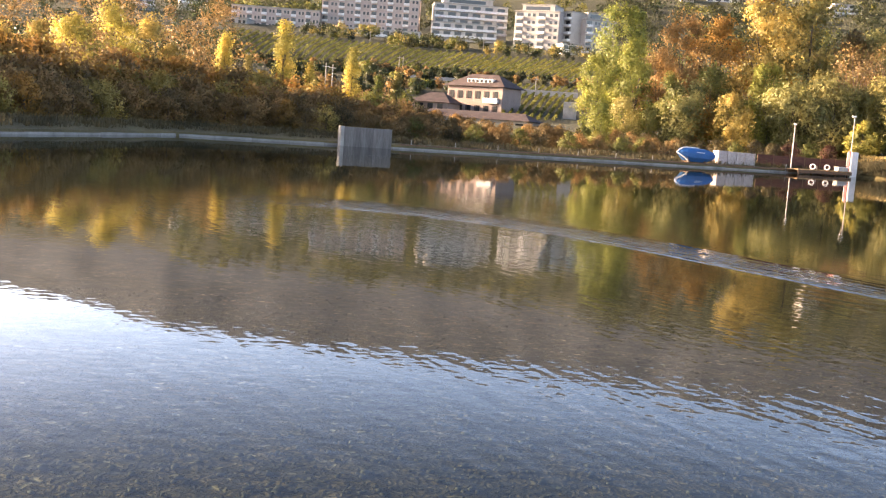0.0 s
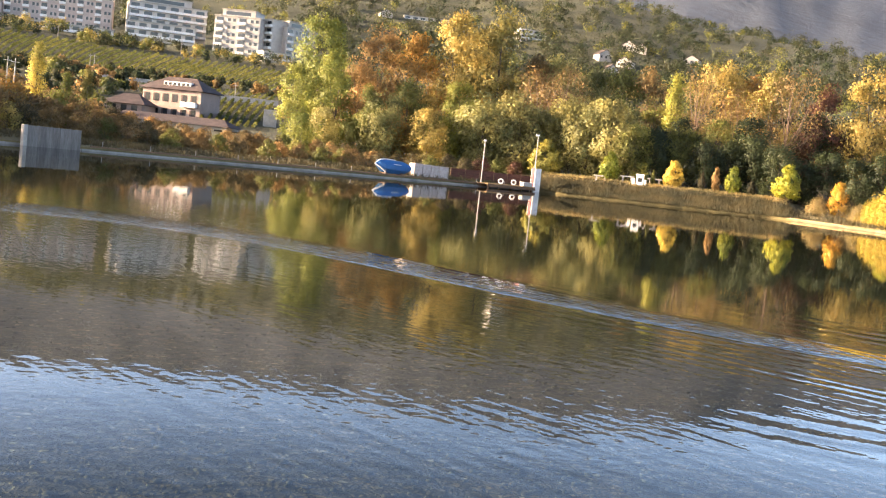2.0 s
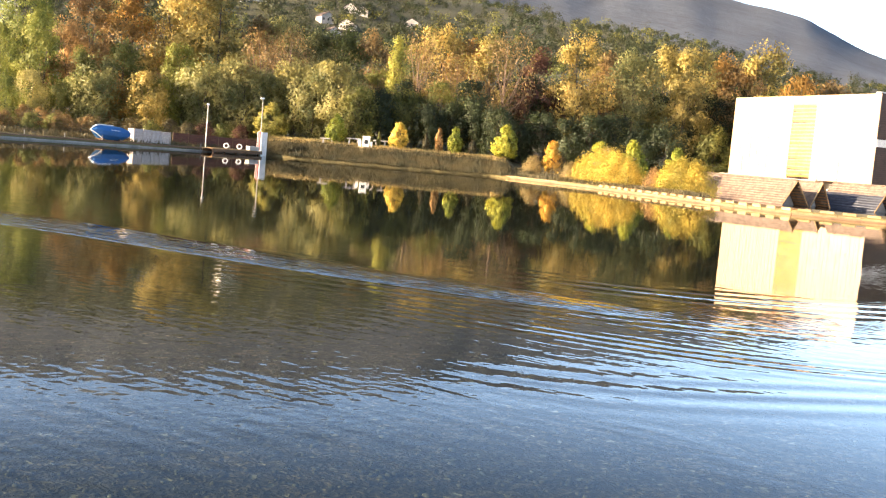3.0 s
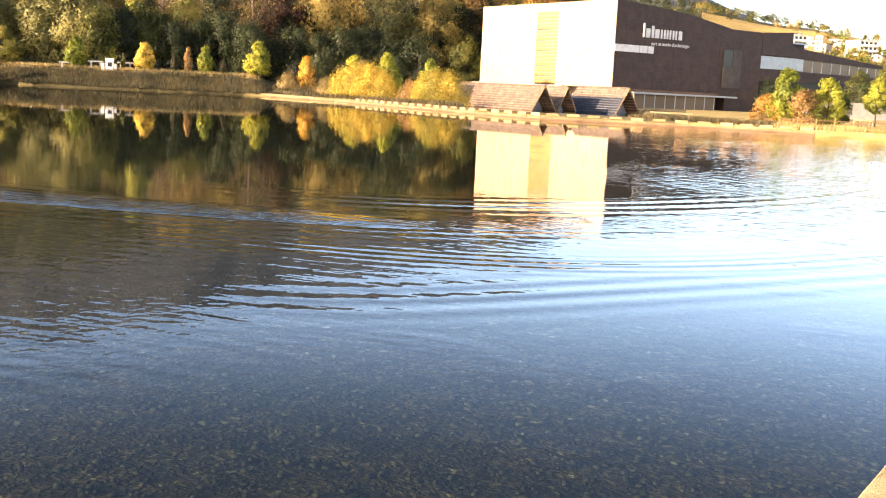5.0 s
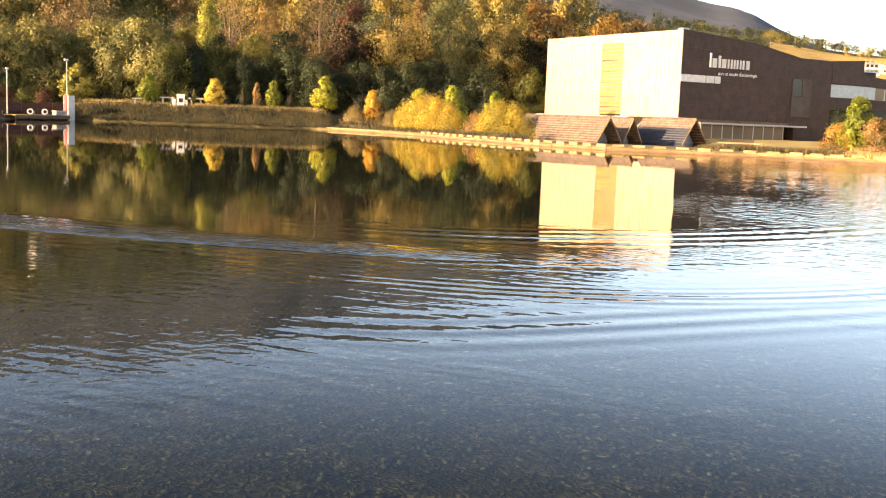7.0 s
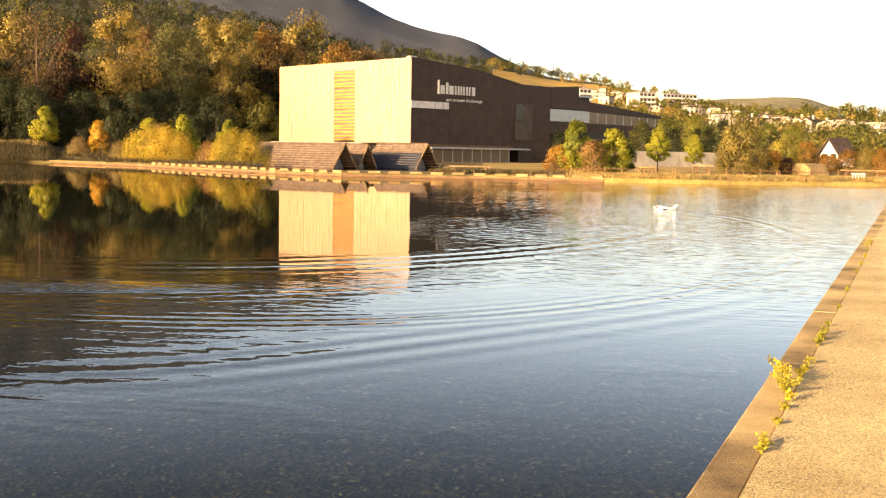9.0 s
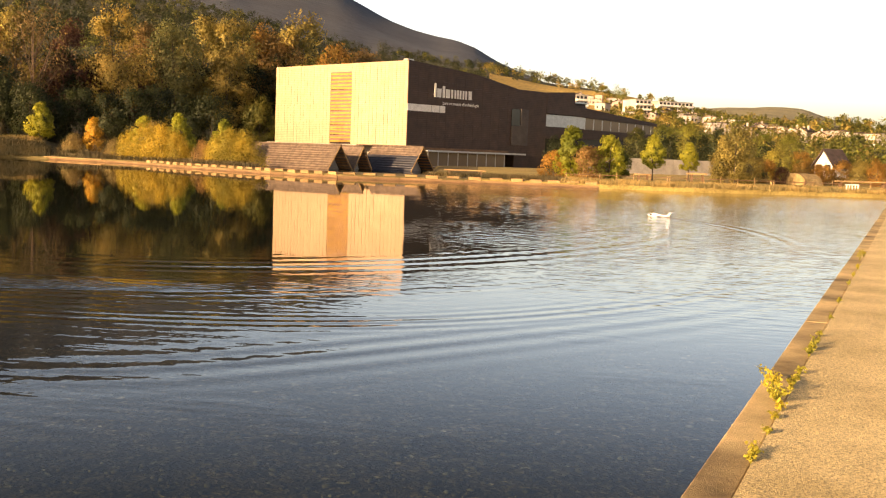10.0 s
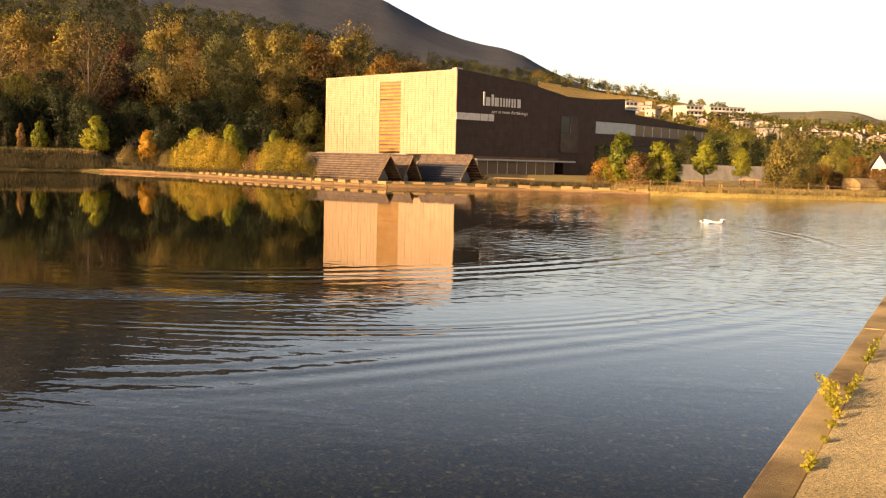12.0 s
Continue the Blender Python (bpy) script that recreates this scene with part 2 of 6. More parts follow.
CREST = [(60, 4), (25, 6.5), (0, 8.2), (-10, 9.2), (-23.6, 9.5), (-29.6, 8.07), (-38.2, 7.1), (-45, 6.16), (-50, 5.2), (-57.6, 4.6),
         (-60.5, 3.85), (-65, 3.1), (-68.7, 2.25), (-72, 1.65), (-75, 1.15), (-90, 0.9)]
RIDGE = [(110, 2), (60, 4), (40, 6.5), (22, 9.2), (14, 11.3), (5, 12.3), (-5, 12.7), (-14, 13.1), (-22, 13.1), (-30, 12.4), (-38.4, 10.7), (-41, 10.0), (-43.8, 9.1), (-45.7, 8.75),
         (-48.25, 8.4), (-50.05, 7.5), (-51.25, 6.9), (-52.4, 6.5), (-53.5, 6.2), (-54.6, 6.1), (-55.6, 5.75), (-56.4, 5.3), (-57, 4.95), (-60, 3.5), (-66, 2.5), (-68.9, 2.87), (-70.6, 3.12), (-72.5, 2.9), (-74.4, 2.5), (-76.2, 1.8), (-80, 1.8), (-90, 1.2)]
SLOPE_LEFT = [(150, 0.2), (190, 0.7), (235, 2.0), (300, 2.85), (385, 4.1), (440, 4.55), (600, 5.4)]
SLOPE_RIGHT = [(150, -0.5), (190, -0.4), (235, 0.0), (300, 0.4), (385, 1.0), (440, 1.3), (600, 2.0)]


def ground_z(az, d):
    r = shore(az)
    o = d - r
    bank = table(az, [(110, 0.6), (6, 0.8), (4, 0.7), (-20, 0.7), (-21.5, 1.9), (-33.5, 1.9), (-34.2, 0.35), (-100, 0.4)])
    near = 0.3 + (bank - 0.3) * min(1.0, max(0.0, (o - 0.6) / 4.0))
    rise = table(az, [(110, 0.4), (30, 1), (-40, 1), (-52, 0), (-110, 0)])
    far = []
    for (dl, el), (_, er) in zip(SLOPE_LEFT, SLOPE_RIGHT):
        far.append((dl, EYE + dl * math.tan(radians(el * rise + er * (1 - rise)))))
    crest, ridge = table(az, CREST), table(az, RIDGE)
    far.append((1000, EYE + 1000 * math.tan(radians(crest))))
    far.append((1350, EYE + 1350 * math.tan(radians(crest - 0.7))))
    far.append((3000, EYE + 3000 * math.tan(radians(ridge))))
    far.append((4800, EYE + 4800 * math.tan(radians(ridge - 2.5))))
    if -53.6 < az < -44.2 and 84 < d < 132:  # the huts stand in a shallow hollow behind the deck
        return -0.36
    if d > 150:
        z = table(d, far)
    else:
        k = max(0.0, min(1.0, (d - 112) / 38))
        z = near * (1 - k) + far[0][1] * k if d > r + 4.6 else near
    if d > 120:
        p = pol(az, d)
        a = min(1.0, (d - 120) / 300)
        z += a * (d / 1000) * (7.0 * noise.noise(p / (0.10 * d + 20)) + 2.5 * noise.noise(p / (0.03 * d + 6)))
    return z


def ground_material(name, dark, light, scale, fine, depth):
    return rough_surface(name, dark, light, scale, fine, 0.95, 1.0, depth)


M_GRASS = ground_material("dry_grass", (0.085, 0.072, 0.028), (0.19, 0.152, 0.06), 0.15, 6.0, 0.08)
M_MEADOW = ground_material("hillside_scrub", (0.034, 0.04, 0.02), (0.085, 0.083, 0.037), 0.03, 0.6, 0.8)
# air haze over the mountain is mixed into this blue, lightened base colour
M_FOREST = ground_material("hazed_far_forest", (0.055, 0.068, 0.090), (0.090, 0.108, 0.140), 0.004, 0.05, 4.0)
M_GOLD, nt, b = material("golden_vineyard", 0.95)  # rows of vines along the slope
co = scaled(nt)
rows_v = node(nt, "TexWave", Scale=0.085, Distortion=1.5, Detail=2.0)
rows_v.inputs["Detail Scale"].default_value = 0.4
mp = nt.nodes.new("ShaderNodeMapping")
mp.inputs["Rotation"].default_value = (0, 0, radians(62))
nt.links.new(co, mp.inputs[0])
nt.links.new(mp.outputs[0], rows_v.inputs["Vector"])
n1 = node(nt, "TexNoise", Scale=0.012, Detail=4.0)
n2 = node(nt, "TexNoise", Scale=0.25, Detail=4.0)
for n in (n1, n2):
    nt.links.new(co, n.inputs["Vector"])
c = ramp(nt, n1.outputs[0], [(0.35, (0.25, 0.19, 0.05)), (0.5, (0.42, 0.29, 0.07)), (0.62, (0.55, 0.38, 0.085))])
c = mix(nt, 1.0, c, ramp(nt, rows_v.outputs["Fac"], [(0.3, (0.95, 0.96, 0.94)), (0.6, (1.03, 1.03, 1.0))]), "MULTIPLY")
c = mix(nt, 1.0, c, ramp(nt, n2.outputs[0], [(0.3, (0.7, 0.72, 0.7)), (0.7, (1.25, 1.2, 1.1))]), "MULTIPLY")
nt.links.new(c, b.inputs["Base Color"])
bump(nt, b, n2.outputs[0], 0.3, 0.5)
M_DRY = ground_material("sun_dried_grass", (0.25, 0.19, 0.06), (0.46, 0.36, 0.12), 0.3, 6.0, 0.08)
# olive woods, lightened so the base colour carries the distance haze
M_OLIVE = ground_material("hazed_olive_forest", (0.20, 0.19, 0.11), (0.33, 0.30, 0.165), 0.006, 0.06, 10.0)

az_steps = list(np.arange(-77.6, -20.0, 0.4)) + list(np.arange(-20.0, 24.0, 0.4)) + list(np.arange(24.0, 101.0, 1.5)) + [100.8]
gverts, gfaces, gmat = [], [], []
NEAR = [-0.02, 0.0, 0.5, 1.2, 2.2, 3.5, 4.7, 7, 10, 14, 19, 25, 32, 40]
FAR = list(np.geomspace(175, 4800, 46))
for az in az_steps:
    r = shore(az)
    for k, o in enumerate(NEAR):
        gverts.append(pol(az, r + o, -0.9 if k == 0 else ground_z(az, r + o)))
    for d in FAR:
        gverts.append(pol(az, d, ground_z(az, d)))
n_ring = len(NEAR) + len(FAR)
for i in range(len(az_steps) - 1):
    for j in range(n_ring - 1):
        a = i * n_ring + j
        gfaces.append((a, a + 1, a + n_ring + 1, a + n_ring))
        d = (FAR[j - len(NEAR)] if j >= len(NEAR) else 100)
        az = az_steps[i]
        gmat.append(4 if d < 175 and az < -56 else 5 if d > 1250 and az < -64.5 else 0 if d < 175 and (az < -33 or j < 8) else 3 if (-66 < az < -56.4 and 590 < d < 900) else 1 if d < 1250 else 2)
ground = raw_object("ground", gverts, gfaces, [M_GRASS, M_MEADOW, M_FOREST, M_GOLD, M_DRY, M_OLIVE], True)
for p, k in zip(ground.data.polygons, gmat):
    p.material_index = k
tagged(ground, "dry grassy banks rising to a wooded mountain", "ground", kind="structure")

# basin floor
m, nt, b = material("gravel", 0.9)
co = scaled(nt)
v1 = node(nt, "TexVoronoi", Scale=16.0, Randomness=1.0)
n1 = node(nt, "TexNoise", Scale=0.5, Detail=4.0)
jit = node(nt, "TexNoise", Scale=7.0, Detail=3.0)
nt.links.new(co, jit.inputs["Vector"])
bend = nt.nodes.new("ShaderNodeVectorMath")
bend.operation = "MULTIPLY_ADD"
bend.inputs[1].default_value = (0.22, 0.22, 0.22)
nt.links.new(jit.outputs["Color"], bend.inputs[0])
nt.links.new(co, bend.inputs[2])
nt.links.new(bend.outputs[0], v1.inputs["Vector"])
nt.links.new(co, n1.inputs["Vector"])
sep = nt.nodes.new("ShaderNodeSeparateColor")
nt.links.new(v1.outputs["Color"], sep.inputs[0])
c = ramp(nt, sep.outputs[0], [(0.0, (0.025, 0.023, 0.017)), (0.6, (0.08, 0.066, 0.045)), (0.95, (0.14, 0.115, 0.08)), (1.0, (0.3, 0.28, 0.24))])
n2 = node(nt, "TexNoise", Scale=2.6, Detail=3.0, Roughness=0.65)
nt.links.new(co, n2.inputs["Vector"])
c = mix(nt, 1.0, c, ramp(nt, n2.outputs[0], [(0.36, (0.5, 0.54, 0.45)), (0.64, (2.25, 2.0, 1.6))]), "MULTIPLY")
c = mix(nt, 1.0, c, ramp(nt, n1.outputs[0], [(0.3, (0.55, 0.6, 0.5)), (0.7, (1.1, 1.05, 0.95))]), "MULTIPLY")
c = mix(nt, 1.0, c, ramp(nt, v1.outputs["Distance"], [(0.0, (1.1, 1.1, 1.1)), (0.75, (0.35, 0.35, 0.3))]), "MULTIPLY")
nt.links.new(c, b.inputs["Base Color"])
bump(nt, b, v1.outputs["Distance"], 0.8, 0.03)
M_GRAVEL = m
bm = bmesh.new()
bmesh.ops.create_grid(bm, x_segments=2, y_segments=2, size=1)
bmesh.ops.transform(bm, matrix=pose(25, 55, -0.75) @ Matrix.Diagonal((62, 70, 1, 1)), verts=bm.verts)
tagged(mesh_object("basin_floor", bm, M_GRAVEL), "gravel floor of the basin under shallow water", "basin floor", kind="structure")

# loose pebbles and cobbles on the floor off the quay
m, nt, b = material("wet_pebbles", 0.7)
g = nt.nodes.new("ShaderNodeNewGeometry")
pc = ramp(nt, g.outputs["Random Per Island"], [(0.0, (0.016, 0.019, 0.014)), (0.35, (0.040, 0.039, 0.027)), (0.7, (0.064, 0.060, 0.042)), (0.94, (0.082, 0.078, 0.056)), (0.985, (0.115, 0.112, 0.092)), (1.0, (0.20, 0.20, 0.18))])
pn = node(nt, "TexNoise", Scale=30.0, Detail=4.0)
nt.links.new(scaled(nt), pn.inputs["Vector"])
pc = mix(nt, 1.0, pc, ramp(nt, pn.outputs[0], [(0.3, (0.6, 0.65, 0.55)), (0.7, (1.25, 1.2, 1.1))]), "MULTIPLY")
nt.links.new(pc, b.inputs["Base Color"])
bm = bmesh.new()
bmesh.ops.create_icosphere(bm, subdivisions=1, radius=1.0)
ico_v = np.array([v.co[:] for v in bm.verts])
ico_f = np.array([[v.index for v in f.verts] for f in bm.faces])
bm.free()
rng = np.random.default_rng(3)
n_st = 15000
sd = 1.2 + 15.5 * rng.random(n_st) ** 0.75
sa = np.radians(np.where(rng.random(n_st) < 0.85, rng.uniform(-82, 30, n_st), rng.uniform(30, 100, n_st)))
sx, sy = -sd * np.sin(sa), sd * np.cos(sa)
ok = sy > 1.15 + 0.2195 * sx
sx, sy = sx[ok], sy[ok]
n_st = len(sx)
size = np.clip(rng.lognormal(math.log(0.019), 0.34, n_st), 0.010, 0.040)
turn = rng.uniform(0, 2 * np.pi, n_st)
shape = size[:, None] * np.stack([rng.uniform(0.9, 1.6, n_st), rng.uniform(0.7, 1.1, n_st), rng.uniform(0.35, 0.7, n_st)], 1)
sv = ico_v[None] * (1 + 0.16 * rng.normal(size=(n_st, len(ico_v), 1))) * shape[:, None]
cx, cy = np.cos(turn)[:, None], np.sin(turn)[:, None]
sv = np.stack([sv[..., 0] * cx - sv[..., 1] * cy + sx[:, None], sv[..., 0] * cy + sv[..., 1] * cx + sy[:, None], sv[..., 2] - 0.745 + 0.25 * size[:, None]], 2)
sf = (ico_f[None] + (np.arange(n_st) * len(ico_v))[:, None, None]).reshape(-1, 3)
tagged(raw_object("pebbles", sv.reshape(-1, 3), sf, m, True), "brown and grey pebbles under shallow water", "pebbles", kind="stuff")

# quay: kerb stones along the water, then a wide slab of washed aggregate
qa = math.atan(0.2195)
QM = pose(0, 0.97, 0, 0, 0, math.degrees(qa))  # local x along the edge, y towards the water
bm = boxes((-40, 88, -120, -0.245, -1.0, 0.35))
quay = placed(mesh_object("quay", bm, M_QUAY), QM)
tagged(quay, "washed aggregate concrete quay beside the basin", "quay", kind="structure")
bm = boxes((-40, 88, -0.25, -0.03, -0.9, 0.28))
placed(tagged(mesh_object("quay_wall", bm, M_KERB_SIDE), "mossy stone wall of the quay below the kerb", "wall", kind="structure"), QM)

# water: one sheet, finely divided, with the waves of the passing boat
ARMS = [  # crests of the boat's waves: points along the crest, wave length, height, reach to each side, height at the near end and at the far end
    ([(9.9, 17.0), (11.3, 14.4), (13.0, 13.0), (15.3, 11.9), (17.6, 11.4), (20.7, 11.1), (24.9, 11.6), (29.0, 12.6), (33.5, 15.0)], 0.72, 0.0046, 1.05, 0.7, 1.1),
    ([(5.8, 12.6), (6.9, 11.3), (7.9, 9.9), (9.1, 8.4), (10.6, 7.4), (12.6, 6.7), (15.0, 6.4), (18.0, 6.4), (21.5, 7.0), (26.0, 8.8)], 0.36, 0.0026, 0.62, 0.5, 1.15),
    ([(5.0, 8.6), (5.6, 8.1), (6.3, 7.6), (7.2, 7.1), (8.8, 6.8), (11.0, 6.0), (14.0, 5.5), (18.0, 5.5)], 0.58, 0.0023, 0.90, 1.0, 0.8),
    ([(4.6, 16.0), (6.4, 14.2), (8.3, 12.2), (10.6, 10.3), (13.4, 9.1), (16.3, 8.5), (20.0, 8.8)], 0.50, 0.0016, 0.7, 1.0, 0.7),
    ([(36.6, 16.3), (35.3, 14.6), (33.5, 12.8), (31.2, 11.0), (28.5, 9.4), (25.8, 8.1)], 0.60, 0.0100, 0.5, 1.2, 0.6),
]


def to_line(P, line):
    """Distance of points P (n, 2) from a polyline, with its sign, and how far along the nearest place is."""
    best = np.full(len(P), 1e9)
    along = np.zeros(len(P))
    L = np.array(line, float)
    for i in range(len(L) - 1):
        a, d = L[i], L[i + 1] - L[i]
        t = np.clip(((P - a) @ d) / (d @ d), 0, 1)
        q = P - a - t[:, None] * d
        s = np.hypot(q[:, 0], q[:, 1]) * np.sign(d[0] * q[:, 1] - d[1] * q[:, 0] + 1e-12)
        near = np.abs(s) < np.abs(best)
        best = np.where(near, s, best)
        along = np.where(near, (i + t) / (len(L) - 1), along)
    return best, along


def smooth_line(line, n=40):
    t = np.linspace(0, 1, len(line))
    u = np.linspace(0, 1, n)
    c = np.polynomial.polynomial.polyfit(t, np.array(line, float), min(5, len(line) - 1))
    return np.polynomial.polynomial.polyval(u, c).T


ARM_LINES = [(smooth_line(line), *rest) for line, *rest in ARMS]

STREAK = smooth_line([(-5.2, 26.2), (-0.8, 25.5), (2.3, 23.6), (4.5, 20.4), (6.4, 17.2), (8.4, 13.9), (10.6, 11.2)])
w_az = np.radians(np.concatenate([np.linspace(100, 35, 40), np.linspace(34, -84, 430)]))
w_d = 2.0 / np.tan(np.radians(np.concatenate([np.linspace(62, 14, 50), np.linspace(13.9, 1.6, 230), np.linspace(1.55, 0.7, 16)])))
AZ, D = np.meshgrid(w_az, w_d, indexing="ij")
WP = np.stack([(-D * np.sin(AZ)).ravel(), (D * np.cos(AZ)).ravel()], 1)
az_deg, far_d = np.degrees(AZ).ravel(), D.ravel()


def smoothstep(x, a, b):
    t = np.clip((x - a) / (b - a), 0, 1)
    return t * t * (3 - 2 * t)


def field(scale, seed):
    """Slow random variation over the water, about -0.5 to 0.5."""
    return np.array([noise.noise(Vector((x * scale, y * scale, seed))) for x, y in WP])


gust, drift = field(0.35, 9.0), field(0.09, 4.0)
arm_data = []
for line, length, height, reach, h0, h1 in ARM_LINES:
    s, u = to_line(WP, line)
    env = height * np.exp(-(s / reach) ** 2) * np.clip(u * 7, 0, 1) * np.clip((1 - u) * 8, 0, 1) * np.clip(0.95 + 0.45 * gust, 0.65, 1.25) * (h0 + (h1 - h0) * u)
    arm_data.append((np.clip(s, -9, 9), env, length))
# the boat's straight wash: churned in the middle, a low wave along each side
s, u = to_line(WP, STREAK)
half = 0.42 + 0.75 * (1 - u)
fade = np.clip((1 - u) * 9, 0, 1) * np.clip(u * 9, 0, 1)
ruffle = 5.0 * np.exp(-(s / half) ** 4) * fade * np.clip(0.45 + u, 0, 1)
edge = np.abs(np.abs(s) - half)
arm_data.append((np.clip(np.abs(s) - half, -9, 9), 0.0034 * np.exp(-(edge / 0.34) ** 2) * fade, 0.36))
# calm by the quay and over the middle; short ripples further out, a light breeze at the eastern end
off_quay = -0.214 * WP[:, 0] + 0.977 * WP[:, 1]
ripple = 0.035 + 0.20 * smoothstep(off_quay, 4.5, 6.5) * (1 - smoothstep(off_quay, 9.0, 14.0)) * (1 - 0.35 * smoothstep(WP[:, 0], 3.0, 7.0))
ripple += 0.12 * smoothstep(field(0.8, 2.0), 0.28, 0.5) * (1 - smoothstep(off_quay, 7.0, 10.0))
breeze = smoothstep(-az_deg, 51.5, 56.5) * (1 - 0.5 * smoothstep(-az_deg, 61.0, 66.0)) * smoothstep(far_d, 17.0, 27.0)
breeze *= np.clip(1.0 + 1.1 * drift + 0.9 * gust, 0.25, 2.2)
ripple += 0.9 * smoothstep(-az_deg, 57.0, 63.0) * smoothstep(far_d, 11.0, 18.0)
ruffle += ripple * np.clip(1.0 + 0.9 * drift, 0.5, 1.6)
# ruffled band left between the waves of the turn
band, along_band = to_line(WP, smooth_line([(7.0, 16.5), (9.0, 12.6), (12.0, 10.3), (16.0, 9.4), (21.0, 9.5), (27.0, 11.3)]))
ruffle += 0.38 * np.exp(-(band / 1.4) ** 2) * np.clip(along_band * 5, 0, 1)
# old wash of the boat on the western half
ruffle += 0.5 * np.exp(-((WP[:, 0] + 1.0) / 8.5) ** 2 - ((WP[:, 1] - 25.0) / 9.0) ** 2)
# churned water close behind the model
s, u = to_line(WP, ARM_LINES[-1][0])
ruffle += 2.5 * np.exp(-(s / 0.45) ** 2) * np.clip(1 - 2.2 * u, 0, 1)
nj = len(w_d)
wfaces = [((i + 1) * nj + j, (i + 1) * nj + j + 1, i * nj + j + 1, i * nj + j) for i in range(len(w_az) - 1) for j in range(nj - 1)]
m, nt, b = material("still_water", 0.02)
co = scaled(nt)
out = nt.nodes["Material Output"]
gl = nt.nodes.new("ShaderNodeBsdfGlossy")
gl.inputs["Roughness"].default_value = 0.015
tp = nt.nodes.new("ShaderNodeBsdfTransparent")
tp.inputs[0].default_value = (0.49, 0.55, 0.47, 1)
lw = nt.nodes.new("ShaderNodeLayerWeight")
lw.inputs[0].default_value = 0.5
pw = nt.nodes.new("ShaderNodeMath")
pw.operation = "POWER"
pw.inputs[1].default_value = 5.0
nt.links.new(lw.outputs["Facing"], pw.inputs[0])
fr = nt.nodes.new("ShaderNodeMath")  # gloss of water, from 2 % straight on to full at a grazing angle
fr.operation = "MULTIPLY_ADD"
fr.inputs[1].default_value, fr.inputs[2].default_value = 0.98, 0.02
nt.links.new(pw.outputs[0], fr.inputs[0])
ms = nt.nodes.new("ShaderNodeMixShader")
# short ripples, and long-crested ones running east-north-east
n1 = node(nt, "TexNoise", Scale=5.0, Detail=1.0, Roughness=0.45)
mp = nt.nodes.new("ShaderNodeMapping")
mp.inputs["Rotation"].default_value = (0, 0, radians(35))
mp.inputs["Scale"].default_value = (1.0, 1.5, 1.0)
nt.links.new(co, mp.inputs[0])
nt.links.new(mp.outputs[0], n1.inputs["Vector"])
comb = nt.nodes.new("ShaderNodeCombineXYZ")
for k, vec in enumerate(((6.0 * 0.906, 6.0 * 0.423, 0.0), (-1.4 * 0.423, 1.4 * 0.906, 0.0))):
    dn = nt.nodes.new("ShaderNodeVectorMath")
    dn.operation = "DOT_PRODUCT"
    dn.inputs[1].default_value = vec
    nt.links.new(co, dn.inputs[0])
    nt.links.new(dn.outputs["Value"], comb.inputs[k])
n3 = node(nt, "TexNoise", Scale=1.0, Detail=1.0, Roughness=0.4)
nt.links.new(comb.outputs[0], n3.inputs["Vector"])
both = nt.nodes.new("ShaderNodeMath")
both.operation = "MULTIPLY_ADD"
both.inputs[1].default_value = 0.95
nt.links.new(n3.outputs[0], both.inputs[0])
less = nt.nodes.new("ShaderNodeMath")
less.operation = "MULTIPLY"
less.inputs[1].default_value = 0.45
nt.links.new(n1.outputs[0], less.inputs[0])
nt.links.new(less.outputs[0], both.inputs[2])
ruf = nt.nodes.new("ShaderNodeAttribute")
ruf.attribute_name = "ruffle"
hm = nt.nodes.new("ShaderNodeMath")
hm.operation = "MULTIPLY"
nt.links.new(both.outputs[0], hm.inputs[0])
nt.links.new(ruf.outputs["Fac"], hm.inputs[1])
# wind waves at the eastern end, broader than the ripples
n4 = node(nt, "TexNoise", Scale=2.7, Detail=1.5, Roughness=0.45)
mp = nt.nodes.new("ShaderNodeMapping")
mp.inputs["Rotation"].default_value = (0, 0, radians(-30))
mp.inputs["Scale"].default_value = (1.0, 0.8, 1.0)
nt.links.new(co, mp.inputs[0])
nt.links.new(mp.outputs[0], n4.inputs["Vector"])
brz = nt.nodes.new("ShaderNodeAttribute")
brz.attribute_name = "breeze"
wind = nt.nodes.new("ShaderNodeMath")
wind.operation = "MULTIPLY"
nt.links.new(n4.outputs[0], wind.inputs[0])
nt.links.new(brz.outputs["Fac"], wind.inputs[1])
lift = nt.nodes.new("ShaderNodeMath")
lift.operation = "MULTIPLY_ADD"
lift.inputs[1].default_value = 2.1
nt.links.new(wind.outputs[0], lift.inputs[0])
nt.links.new(hm.outputs[0], lift.inputs[2])
# crests of the boat's waves: distance from each crest line and their height there
height = lift.outputs[0]
for k, (_, _, length) in enumerate(arm_data):
    ds, he = nt.nodes.new("ShaderNodeAttribute"), nt.nodes.new("ShaderNodeAttribute")
    ds.attribute_name, he.attribute_name = "crest_distance_%d" % k, "crest_height_%d" % k
    ph, cs, ma = (nt.nodes.new("ShaderNodeMath") for _ in range(3))
    ph.operation, cs.operation, ma.operation = "MULTIPLY", "COSINE", "MULTIPLY_ADD"
    ph.inputs[1].default_value = 2 * math.pi / length
    nt.links.new(ds.outputs["Fac"], ph.inputs[0])
    nt.links.new(ph.outputs[0], cs.inputs[0])
    nt.links.new(cs.outputs[0], ma.inputs[0])
    nt.links.new(he.outputs["Fac"], ma.inputs[1])
    nt.links.new(height, ma.inputs[2])
    height = ma.outputs[0]
bp = nt.nodes.new("ShaderNodeBump")
bp.inputs["Strength"].default_value, bp.inputs["Distance"].default_value = 1.0, 0.010
